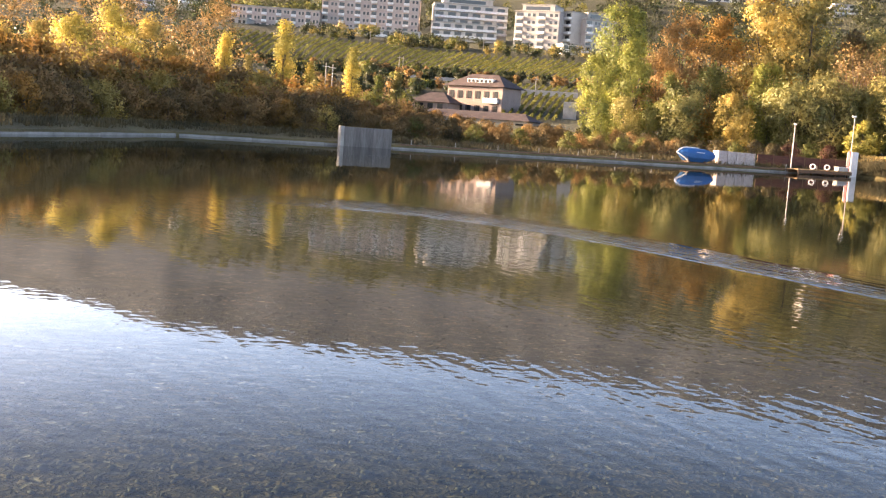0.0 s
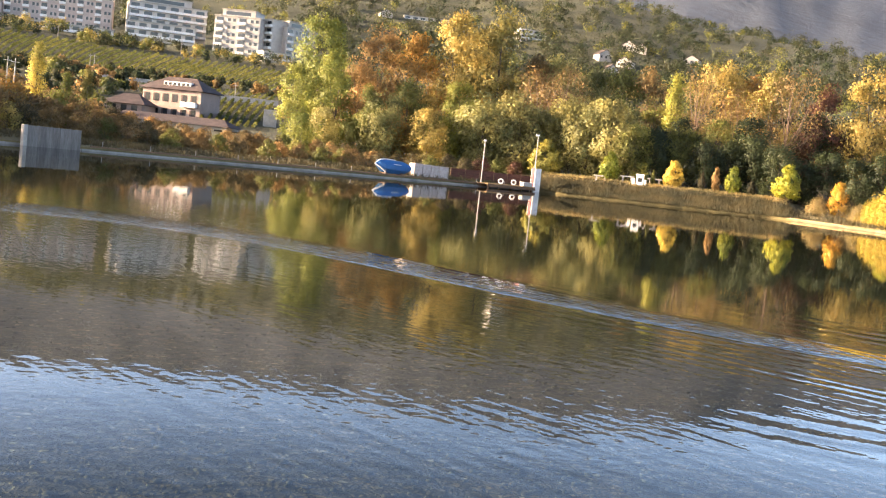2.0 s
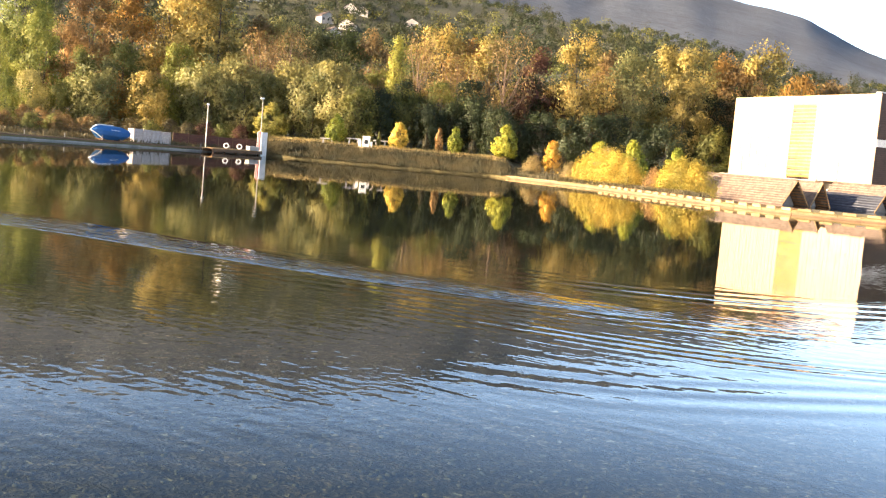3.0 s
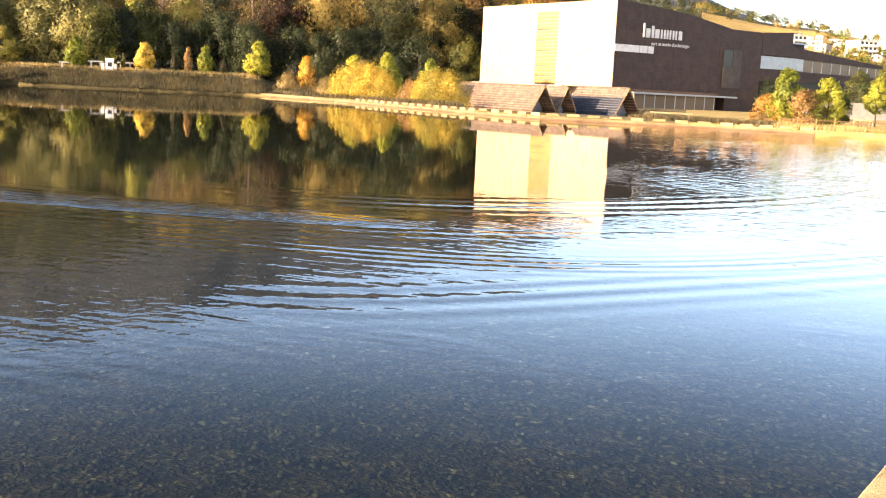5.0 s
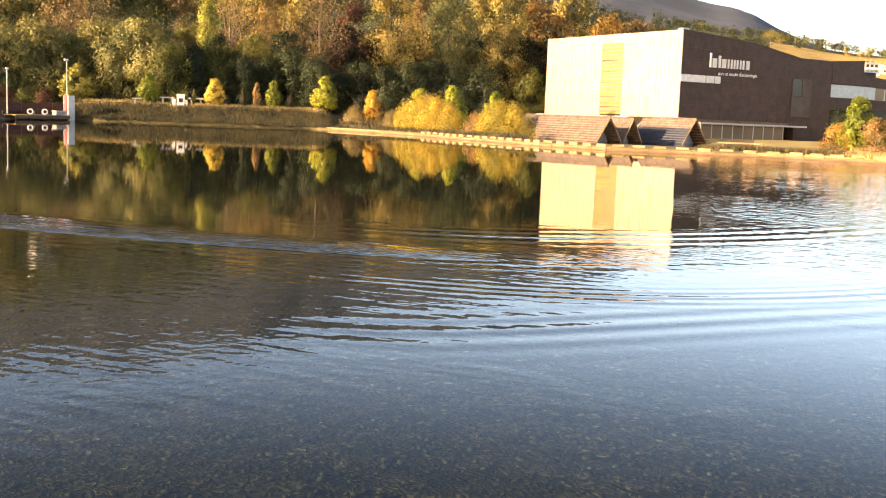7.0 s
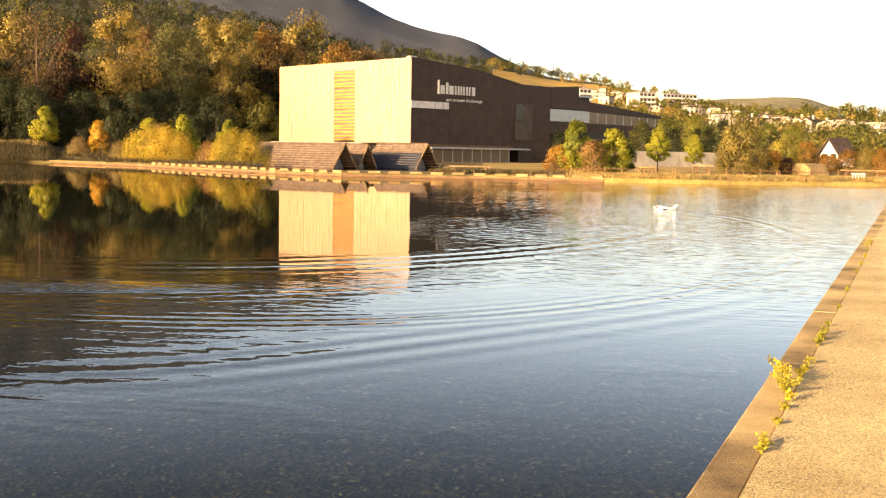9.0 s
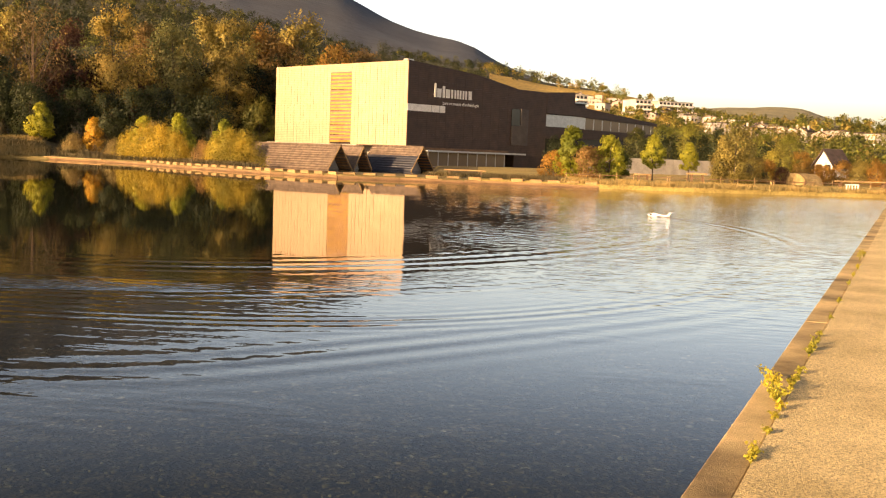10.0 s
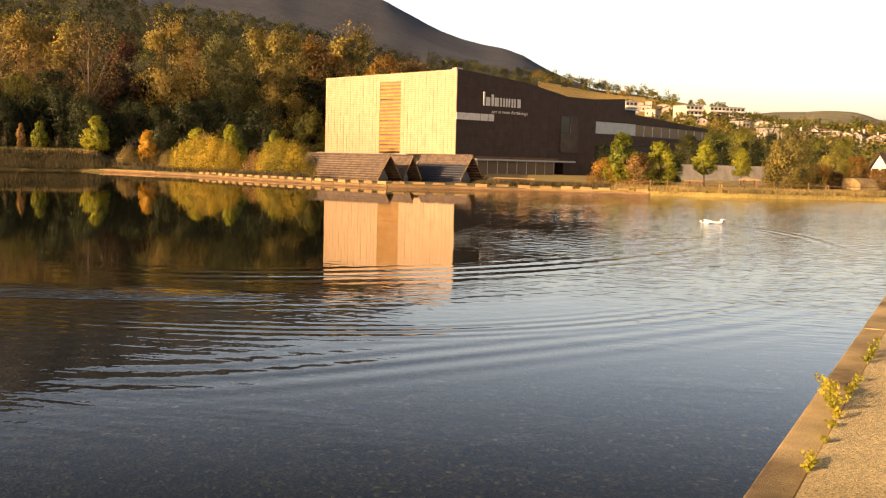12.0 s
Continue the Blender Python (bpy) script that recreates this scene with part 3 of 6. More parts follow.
nt.links.new(height, bp.inputs["Height"])
nt.links.new(bp.outputs[0], gl.inputs["Normal"])
nt.links.new(bp.outputs[0], lw.inputs["Normal"])
nt.links.new(fr.outputs[0], ms.inputs[0])
nt.links.new(tp.outputs[0], ms.inputs[1])
nt.links.new(gl.outputs[0], ms.inputs[2])
nt.links.new(ms.outputs[0], out.inputs[0])
water = raw_object("water", np.column_stack([WP, np.zeros(len(WP))]), wfaces, m, True)
att = water.data.attributes.new("ruffle", "FLOAT", "POINT")
att.data.foreach_set("value", np.clip(ruffle, 0, 5).astype(np.float32))
water.data.attributes.new("breeze", "FLOAT", "POINT").data.foreach_set("value", breeze.astype(np.float32))
for k, (ds, he, _) in enumerate(arm_data):
    for label, values in (("crest_distance_%d" % k, ds), ("crest_height_%d" % k, he / 0.010)):
        water.data.attributes.new(label, "FLOAT", "POINT").data.foreach_set("value", values.astype(np.float32))
tagged(water, "calm clear shallow water of the basin with a boat's waves", "water", kind="structure")


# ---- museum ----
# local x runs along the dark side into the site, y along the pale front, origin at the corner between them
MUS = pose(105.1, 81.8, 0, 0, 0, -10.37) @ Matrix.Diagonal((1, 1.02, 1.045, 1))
def clad_material(name, dark, light, random_amount, pitch):
    """Cladding of thin level slats: fine lines in the relief and tone, each panel a little different."""
    m, nt, b = material(name, 0.6)
    co = scaled(nt)
    wv = node(nt, "TexWave", Scale=pitch, Distortion=0.6, Detail=1.0)
    wv.bands_direction = "Z"
    n1 = node(nt, "TexNoise", Scale=1.1, Detail=5.0, Roughness=0.7)
    for n in (wv, n1):
        nt.links.new(co, n.inputs["Vector"])
    c = ramp(nt, n1.outputs[0], [(0.3, dark), (0.7, light)])
    c = mix(nt, 1.0, c, ramp(nt, wv.outputs["Fac"], [(0.2, (0.86, 0.86, 0.86)), (0.6, (1.06, 1.06, 1.06))]), "MULTIPLY")
    info = nt.nodes.new("ShaderNodeObjectInfo")
    lo, hi = 1 - random_amount, 1 + random_amount
    c = mix(nt, 1.0, c, ramp(nt, info.outputs["Random"], [(0, (lo, lo, lo)), (1, (hi, hi, hi))]), "MULTIPLY")
    nt.links.new(c, b.inputs["Base Color"])
    bump(nt, b, wv.outputs["Fac"], 0.25, 0.03)
    return m


M_CLAD = clad_material("pale_timber_cladding", (0.44, 0.315, 0.205), (0.57, 0.425, 0.29), 0.03, 1.3)
M_DARKCLAD = clad_material("dark_brown_timber_cladding", (0.036, 0.020, 0.014), (0.072, 0.040, 0.027), 0.10, 1.3)
M_SLAT = rough_surface("ochre_slats", (0.42, 0.25, 0.04), (0.56, 0.36, 0.07), 1.0, 10, 0.6, 0.2)
M_SLATPALE = rough_surface("mauve_slats", (0.22, 0.12, 0.12), (0.30, 0.17, 0.17), 1.0, 10, 0.6, 0.2)
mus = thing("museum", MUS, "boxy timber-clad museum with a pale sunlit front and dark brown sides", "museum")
FW, ZB = 27.4, 2.65


def sloped_box(y0, y1, x0, x1, zb0, zb1, zt0, zt1):
    """A block whose top and bottom heights change along x."""
    bm = bmesh.new()
    v = [bm.verts.new(p) for p in ((x0, y0, zb0), (x1, y0, zb1), (x1, y1, zb1), (x0, y1, zb0), (x0, y0, zt0), (x1, y0, zt1), (x1, y1, zt1), (x0, y1, zt0))]
    for f in ((3, 2, 1, 0), (4, 5, 6, 7), (0, 1, 5, 4), (1, 2, 6, 5), (2, 3, 7, 6), (3, 0, 4, 7)):
        bm.faces.new([v[i] for i in f])
    bmesh.ops.recalc_face_normals(bm, faces=bm.faces)
    return bm


def roof_z(x):
    return table(x, [(0, 12.8), (12, 11.95), (18, 11.0), (20, 10.7), (26, 10.65), (32.4, 11.0), (32.41, 9.2), (53, 7.1)])


part("core", sloped_box(0.14, FW - 0.14, 0.14, 12.0, ZB, 2.43, 12.65, 11.8), M_DARKCLAD, mus)
part("core", sloped_box(0.14, FW - 0.14, 12.0, 19.9, 2.43, 2.3, 11.8, 10.6), M_DARKCLAD, mus)
part("rear_block", sloped_box(0.14, FW - 3, 19.9, 26.3, 0.0, 0.0, 10.65, 10.6), M_DARKCLAD, mus)
part("rear_block", sloped_box(0.08, FW - 3, 26.3, 32.4, 7.85, 7.8, 10.62, 11.0), M_DARKCLAD, mus)
part("rear_block", sloped_box(0.6, FW - 3, 26.3, 31.6, 6.0, 6.0, 7.84, 7.79), M_DARKCLAD, mus)
part("recessed_ground_floor", boxes((4.5, 19.9, 3.2, FW - 2, 0.0, 2.6)), M_DARKCLAD, mus)
# wing: dark bands above and below long ribbon windows
part("wing_roof", sloped_box(0.3, 16, 32.4, 53.0, 7.75, 7.2, 9.2, 7.6), M_DARKCLAD, mus)
part("wing_band", sloped_box(0.3, 16, 26.3, 53.0, 4.5, 5.0, 6.1, 5.85), M_DARKCLAD, mus)
ribbon = part("wing_ribbon_window", sloped_box(0.55, 15, 32.4, 52.6, 6.08, 5.87, 7.75, 7.2), M_GLASS, mus, "long grey ribbon window")
part("wing_ground_floor", sloped_box(1.2, 15, 26.3, 52.0, 0.0, 0.0, 4.5, 5.0), M_WINDOW, mus)
for i in range(10):
    x = 33.2 + i * 2.05
    part("mullion", boxes((x, x + 0.12, 0.42, 0.54, 6.05, 7.6 - 0.05 * i)), M_STEEL, ribbon)
part("upper_band", boxes((26.35, 35.4, 0.44, 0.53, 6.13, 7.74)), M_STEEL, mus, "pale metal panel")
rbox = part("roof_box", boxes((33, 41, 5, 12, 8.2, 9.9)), M_DARKCLAD, mus)
part("roof_edge", boxes((32.6, 41.4, 4.6, 12.4, 9.9, 10.1)), M_STEEL, rbox)
# white window strip, round the corner
strip = part("strip_window", boxes((0.02, 6.4, -0.12, -0.02, 6.88, 7.70)), M_WHITE, mus, "long white window strip")
for x in (3.9, 5.3):
    part("mullion", boxes((x, x + 0.14, -0.16, -0.12, 6.88, 7.70)), M_STEEL, strip)
# darker and paler panels beside the setback
part("dark_opening", boxes((18.9, 20.68, -0.1, -0.05, 5.9, 8.05)), M_WINDOW, mus)
part("grey_panel", boxes((18.9, 22.2, -0.2, -0.06, 3.4, 5.88)), M_DIM, mus, "grey-brown weathered panel")
part("grey_panel", boxes((20.7, 22.2, -0.2, -0.06, 5.9, 8.1)), M_DIM, mus)
# glazed ground floor with its canopy
part("canopy", boxes((2.3, 20.5, -1.5, 3.0, 2.12, 2.32)), M_STEEL, mus, "thin pale canopy")
part("canopy", boxes((2.3, 18.0, -0.6, 3.0, 2.33, 2.62)), M_WOOD, mus)
for i in range(9):
    x = 3.2 + i * 1.75
    part("window_frame", boxes((x, x + 0.12, -0.62, -0.48, 0.0, 2.12)), M_STEEL, mus)
    if i < 8:
        part("window_pane", boxes((x + 0.12, x + 1.75, -0.58, -0.52, 0.0, 2.10)), M_GLASS, mus)
part("window_frame", boxes((3.0, 17.5, -0.63, -0.46, 0.28, 0.38)), M_STEEL, mus)
part("interior_wall", boxes((3.0, 17.5, 3.0, 3.15, 0.0, 2.3)), M_PLASTER, mus)
# terrace edge and posts under the overhang of the front
part("underside_beam", boxes((-0.35, 0.10, 9.0, FW + 1.5, 2.50, 2.72)), M_PLASTER, mus, "pale edge beam under the front")
for i in range(7):
    y = 10.0 + i * 2.8
    part("post", boxes((0.5, 0.8, y, y + 0.3, 0.0, 2.5)), M_PLASTER, mus)
part("under_wall", boxes((2.4, 2.6, 9.0, FW - 0.5, 0.0, 2.6)), M_PLASTER, mus)
part("parapet", sloped_box(0.13, 0.40, 0.13, 12.0, 12.64, 11.79, 12.80, 11.95), M_DARKCLAD, mus)
part("parapet", sloped_box(0.13, 0.40, 12.0, 20.0, 11.79, 10.59, 11.95, 10.72), M_DARKCLAD, mus)
part("roof_fitting", boxes((1.0, 2.0, 1.2, 2.0, 12.7, 13.05)), M_STEEL, mus)
# panels of the pale front: two fields with a column of ochre slats between them
cols = [(0.0, 10.7, 15), (15.1, FW, 17)]
for y0, y1, n in cols:
    w = (y1 - y0) / n
    me = shared("panel", boxes((0.0, 0.12, 0.0, w - 0.03, 0.0, 2.488)), M_CLAD)
    for i in range(n):
        for j in range(4):
            piece("panel", me, mus, pose(random.uniform(-0.012, 0.012), y0 + i * w, 2.72 + j * 2.494))
part("front_strip", boxes((0.01, 0.12, 10.7, 15.1, 11.72, 12.69), (0.01, 0.12, 0, FW, 12.66, 12.72)), M_CLAD, mus)
screen = part("slat_backing", boxes((0.20, 0.26, 10.65, 15.15, 2.9, 11.72)), M_WOOD, mus)
sa = shared("slat", boxes((-0.06, 0.06, 0.0, 4.4, 0.0, 0.215), bevel=0.01), M_SLAT)
sb = shared("slat", boxes((-0.03, 0.09, 0.0, 4.4, 0.0, 0.195), bevel=0.01), M_SLATPALE)
for j in range(20):
    tilt = random.uniform(-1.2, 1.2)
    piece("slat", sa, screen, pose(0.1, 10.72, 3.0 + j * 0.437, tilt))
    piece("slat", sb, screen, pose(0.1, 10.72, 3.228 + j * 0.437, tilt))
# dark side: boards in tall panels
w = 1.64
me = shared("panel", boxes((0.0, w - 0.02, 0.0, 0.12, 0.0, 1.0)), M_DARKCLAD)
for i in range(12):
    x = 0.13 + i * w
    z0 = 2.66 - 0.017 * x * 1.2
    zt = min(roof_z(x), roof_z(x + w)) - 0.12
    n = 6
    h = (zt - z0) / n
    for j in range(n):
        piece("panel", me, mus, pose(x, random.uniform(-0.01, 0.01), z0 + j * h) @ Matrix.Diagonal((1, 1, h - 0.012, 1)))
# sign on the dark side: the name as plain white shapes, the line under it lettered
x = 4.45
for wd, lo, hi in ((0.22, 8.7, 10.35), (0.1, 0, 0), (0.55, 8.7, 9.75), (0.1, 0, 0), (0.3, 8.7, 10.1), (0.1, 0, 0), (0.55, 8.7, 9.75), (0.12, 0, 0),
                   (0.2, 8.7, 9.75), (0.17, 0, 0), (0.2, 8.7, 9.75), (0.13, 0, 0), (0.2, 8.7, 9.75), (0.13, 0, 0), (0.2, 8.7, 9.75), (0.17, 0, 0),
                   (0.2, 8.7, 9.75), (0.13, 0, 0), (0.2, 8.7, 9.75), (0.2, 0, 0), (0.2, 8.7, 9.75), (0.2, 8.7, 9.75)):
    if hi:
        part("sign_shape", boxes((x, x + wd * 1.25, -0.16, -0.06, lo, hi)), M_WHITE, mus, "white sign shape")
    x += wd * 1.45
tc = bpy.data.curves.new("lettering", "FONT")
tc.body, tc.size, tc.extrude = "parc et mus\u00e9e d'arch\u00e9ologie", 0.575, 0.02
tc.materials.append(M_WHITE)
lt = new("lettering", tc)
lt.parent, lt.matrix_basis = mus, pose(5.95, -0.09, 7.88, 90)
tagged(lt, "small white lettering")


# ---- trees and shrubs ----
def leaf_cloud(centres, radii, per, size, rng, flat=0.75, droop=0.0, centre=True):
    """Leaves as small three-cornered blades, in clumps."""
    C = np.repeat(np.array(centres, float), per, 0)
    Rr = np.repeat(np.array(radii, float), per)
    n = len(C)
    v = rng.normal(size=(n, 3))
    v /= np.linalg.norm(v, axis=1)[:, None] + 1e-9
    v *= (rng.random(n) ** 0.45)[:, None]
    v[:, 2] *= flat
    P = C + v * Rr[:, None]
    P[:, 2] -= droop * rng.random(n) * Rr
    a = rng.normal(size=(n, 3))
    a /= np.linalg.norm(a, axis=1)[:, None]
    b = np.cross(a, rng.normal(size=(n, 3)))
    b /= np.linalg.norm(b, axis=1)[:, None]
    s = size * (0.6 + 0.8 * rng.random(n))[:, None]
    a, b = a * s, b * s * 0.6
    face = np.cross(a, b)
    face /= np.linalg.norm(face, axis=1)[:, None] + 1e-9
    mid = C.mean(0)
    out = 0.6 * (P - C) / Rr[:, None] + 1.1 * (P - mid) / (np.abs(P - mid).max(0) + 1e-6) if centre else (P - C) / Rr[:, None] + np.array((0, 0, 0.5))
    turn = np.sign((face * out).sum(1))[:, None]
    b, face = b * turn, face * turn
    V = np.empty((n, 3, 3))
    V[:, 0], V[:, 1], V[:, 2] = P - 0.6 * a - b, P + a, P - 0.6 * a + b
    N = face * 0.34 + out / (np.linalg.norm(out, axis=1)[:, None] + 1e-9)
    N /= np.linalg.norm(N, axis=1)[:, None]
    F = np.arange(3 * n).reshape(n, 3)
    return V.reshape(-1, 3), F, np.repeat(N, 3, 0)


def leaves(name, cloud, mat):
    """The mesh of a leaf cloud; its shading follows the round of the clumps."""
    V, F, N = cloud
    ob = raw_object(name, V, F, mat, True)
    ob.data.normals_split_custom_set_from_vertices([tuple(v) for v in N])
    return ob


def crown_points(shape, h, w, base, n, rng, fluff=1.0):
    """Clump centres inside a crown from height base to h, of width w."""
    out, rad = [], []
    while len(out) < n:
        z = rng.random()
        prof = {"round": math.sin(math.pi * min(1, 0.12 + 0.86 * z)) ** 0.6, "poplar": 0.42 * math.sin(math.pi * (0.1 + 0.85 * z)) ** 0.7,
                "dome": math.cos(0.5 * math.pi * z) ** 0.5, "oval": math.sin(math.pi * min(1, 0.16 + 0.8 * z)) ** 0.7 * (1.1 - 0.5 * z), "cone": (1 - z) ** 0.7 + 0.12, "willow": math.sin(math.pi * (0.22 + 0.72 * z)) ** 0.5,
                "vase": 0.35 + 0.65 * math.sin(math.pi * (0.05 + 0.8 * z))}[shape]
        r = 0.46 * w * prof * (rng.random() ** 0.36)
        t = 2 * math.pi * rng.random()
        out.append((r * math.cos(t), r * math.sin(t), base + (h - base) * z))
        rad.append(fluff * w * (0.125 + 0.10 * rng.random()))
    return out, rad


def make_tree(name, shape, h, w, base, clumps, per, leaf, seed, mat, bark=M_BARK, limbs=6, flat=0.75, droop=0.0, trunk_r=None, twigs=0, fluff=1.0):
    rng = np.random.default_rng(seed)
    root = new(name)
    cs, rs = crown_points(shape, h, w, base, clumps, rng, fluff)
    crown = leaves("crown", leaf_cloud(cs, rs, per, leaf, rng, flat, droop), mat)
    crown.parent = root
    bm = bmesh.new()
    tr = trunk_r or h * 0.016
    lean = rng.normal(size=2) * 0.02 * h
    top = base + (h - base) * 0.75
    tube(bm, [(0, 0, -0.3), (lean[0] * 0.3, lean[1] * 0.3, base * 0.6), (lean[0], lean[1], base + (h - base) * 0.35), (lean[0] * 1.4, lean[1] * 1.4, top)],
         [tr * 1.3, tr, tr * 0.7, tr * 0.2], 7)
    order = rng.permutation(len(cs))[:limbs + twigs]
    for k, i in enumerate(order):
        c = Vector(cs[i])
        z0 = base * 0.7 + (c.z - base * 0.7) * (0.35 if k < limbs else 0.6)
        a = Vector((lean[0] * 0.7, lean[1] * 0.7, max(0.1, z0)))
        mid = a.lerp(c, 0.5) + Vector((0, 0, -0.04 * h))
        q = 0.45 if k < limbs else 0.22
        tube(bm, [a, mid, c], [tr * q, tr * q * 0.65, tr * 0.1], 4)
    part("trunk", bm, bark, root)
    return root


def plant(proto, az, d, scale, mat=None, label="", category="tree", group="", turn=None, z=None, stretch=1.0):
    """A copy of a tree with leaves of its own colour, standing on the ground."""
    rz = turn if turn is not None else random.uniform(0, 360)
    p = pol(az, d)
    p.z = ground_z(az, d) if z is None else z
    ob = copy_thing(proto, Matrix.Translation(p) @ pose(0, 0, 0, 0, 0, rz) @ Matrix.Diagonal((scale, scale, scale * stretch, 1)))
    for c in ob.children:
        if mat and c.name.startswith("crown"):
            c.material_slots[0].link = "OBJECT"
            c.material_slots[0].material = M_LEAF[mat]
    return tagged(ob, label, category, group)


PROTO = {}
for k in range(4):
    PROTO["round", k] = make_tree("tree", "round", 17, 11, 2.0, 56, 150, 0.225, 10 + k, M_LEAF["green"])
for k in range(2):
    PROTO["poplar", k] = make_tree("tree", "poplar", 19, 9, 1.5, 56, 120, 0.20, 20 + k, M_LEAF["gold"], flat=1.3)
for k in range(3):
    PROTO["willow", k] = make_tree("tree", "willow", 9, 7.5, 0.4, 56, 110, 0.185, 30 + k, M_LEAF["silver"], flat=1.1)
for k in range(2):
    PROTO["thin", k] = make_tree("tree", "vase", 14, 8, 2.5, 55, 45, 0.16, 40 + k, M_LEAF["brown"], bark=M_TWIG, limbs=14, twigs=30, flat=1.3)
for k in range(3):
    PROTO["shrub", k] = make_tree("shrub", "dome", 3.2, 4.5, 0.0, 45, 60, 0.12, 50 + k, M_LEAF["rust"], limbs=8, trunk_r=0.06)
for k in range(3):
    PROTO["wisp", k] = make_tree("shrub", "dome", 3.2, 4.6, 0.0, 75, 85, 0.085, 80 + k, M_LEAF["bush"], limbs=20, trunk_r=0.035, flat=1.6)
for k in range(3):
    PROTO["sapling", k] = make_tree("tree", "oval", 4.5, 3.9, 0.35, 95, 52, 0.13, 60 + k, M_LEAF["lime"], limbs=8, trunk_r=0.06, fluff=0.6, flat=1.0)
for k in range(3):
    PROTO["standard", k] = make_tree("tree", "oval", 5.0, 3.2, 1.5, 80, 60, 0.11, 70 + k, M_LEAF["maple"], limbs=8, trunk_r=0.07, fluff=0.62, flat=1.0)

# ---- the wood behind the basin ----
def wood(rows, label, group, slim=1.0):
    for kind, az, d, top, col in rows:
        k = random.randrange(sum(1 for q in PROTO if q[0] == kind))
        proto = PROTO[kind, k]
        h0 = {"round": 17, "poplar": 19, "willow": 9, "thin": 14, "shrub": 3.2, "sapling": 4.5}[kind]
        z = ground_z(az, d)
        need = EYE + d * math.tan(radians(top)) - z
        s = need / (h0 * 1.03)
        plant(proto, az, d, s * slim, col, label.format(COLOUR[col]), "tree", group, stretch=1 / slim)


COLOUR = {"green": "green", "dark": "dark green", "lime": "yellow-green", "yellow": "bright yellow", "gold": "golden", "orange": "orange", "brown": "brown",
          "rust": "reddish brown", "silver": "silvery green", "straw": "straw-coloured", "reed": "dull green", "vine": "green", "amber": "bright orange", "maple": "bright yellow-green", "bush": "golden", "wood": "dull green"}
# tall trees on the slope: kind, bearing, distance, top's elevation, colour
wood([("round", -7.9, 138, 4.4, "lime"), ("round", -8.9, 146, 7.0, "lime"), ("round", -9.7, 136, 5.2, "lime"), ("round", -10.9, 140, 4.9, "brown"), ("round", -12.1, 148, 6.6, "brown"), ("round", -13.9, 150, 6.5, "orange"),
      ("round", -13.7, 140, 4.2, "green"), ("round", -16.2, 148, 7.8, "gold"), ("round", -17.3, 152, 7.2, "gold"), ("round", -18.4, 150, 8.1, "gold"), ("round", -16.4, 136, 4.4, "lime"), ("round", -11.6, 132, 3.6, "green"), ("round", -20.2, 154, 6.0, "brown"), ("round", -21.3, 156, 6.3, "silver"),
      ("thin", -20.6, 140, 5.5, "brown"), ("thin", -21.8, 142, 5.8, "brown"), ("round", -23.3, 154, 5.7, "silver"), ("round", -24.7, 154, 6.0, "green"), ("round", -26.2, 152, 5.9, "brown"), ("poplar", -27.6, 138, 5.7, "lime"), ("thin", -28.8, 144, 6.0, "brown"), ("round", -29.8, 154, 6.7, "gold"),
      ("thin", -30.9, 144, 5.6, "brown"), ("round", -31.3, 156, 6.1, "orange"), ("round", -32.5, 152, 6.2, "gold"), ("thin", -33.4, 146, 6.4, "brown"), ("round", -35.0, 152, 5.75, "rust"), ("round", -37.2, 152, 6.7, "gold"), ("round", -38.7, 164, 5.9, "brown"), ("round", -40.1, 158, 6.25, "silver"),
      ("round", -41.6, 170, 6.4, "gold"), ("round", -43.0, 168, 6.5, "gold"), ("round", -42.8, 160, 5.2, "gold"), ("round", -44.4, 174, 6.1, "orange"), ("round", -45.4, 172, 5.9, "brown"), ("round", -46.6, 172, 6.8, "gold"), ("round", -48.3, 168, 5.5, "orange"), ("round", -49.8, 172, 5.3, "brown"), ("round", -51.5, 174, 4.6, "dark")],
     "tall {} autumn tree at the edge of the wood", "trees of the wood", 0.84)
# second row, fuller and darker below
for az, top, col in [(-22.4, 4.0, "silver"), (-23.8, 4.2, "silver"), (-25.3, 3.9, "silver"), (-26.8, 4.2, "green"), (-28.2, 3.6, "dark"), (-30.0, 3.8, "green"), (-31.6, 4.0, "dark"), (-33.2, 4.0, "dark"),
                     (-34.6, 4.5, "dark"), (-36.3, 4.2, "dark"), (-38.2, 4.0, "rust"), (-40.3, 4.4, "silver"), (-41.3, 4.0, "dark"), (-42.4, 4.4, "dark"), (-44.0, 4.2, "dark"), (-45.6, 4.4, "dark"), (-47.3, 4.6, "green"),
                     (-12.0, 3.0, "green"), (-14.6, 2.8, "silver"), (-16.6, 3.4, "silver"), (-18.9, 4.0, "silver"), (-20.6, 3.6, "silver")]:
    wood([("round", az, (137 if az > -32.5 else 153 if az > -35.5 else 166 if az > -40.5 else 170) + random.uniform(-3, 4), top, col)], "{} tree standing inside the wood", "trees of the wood")
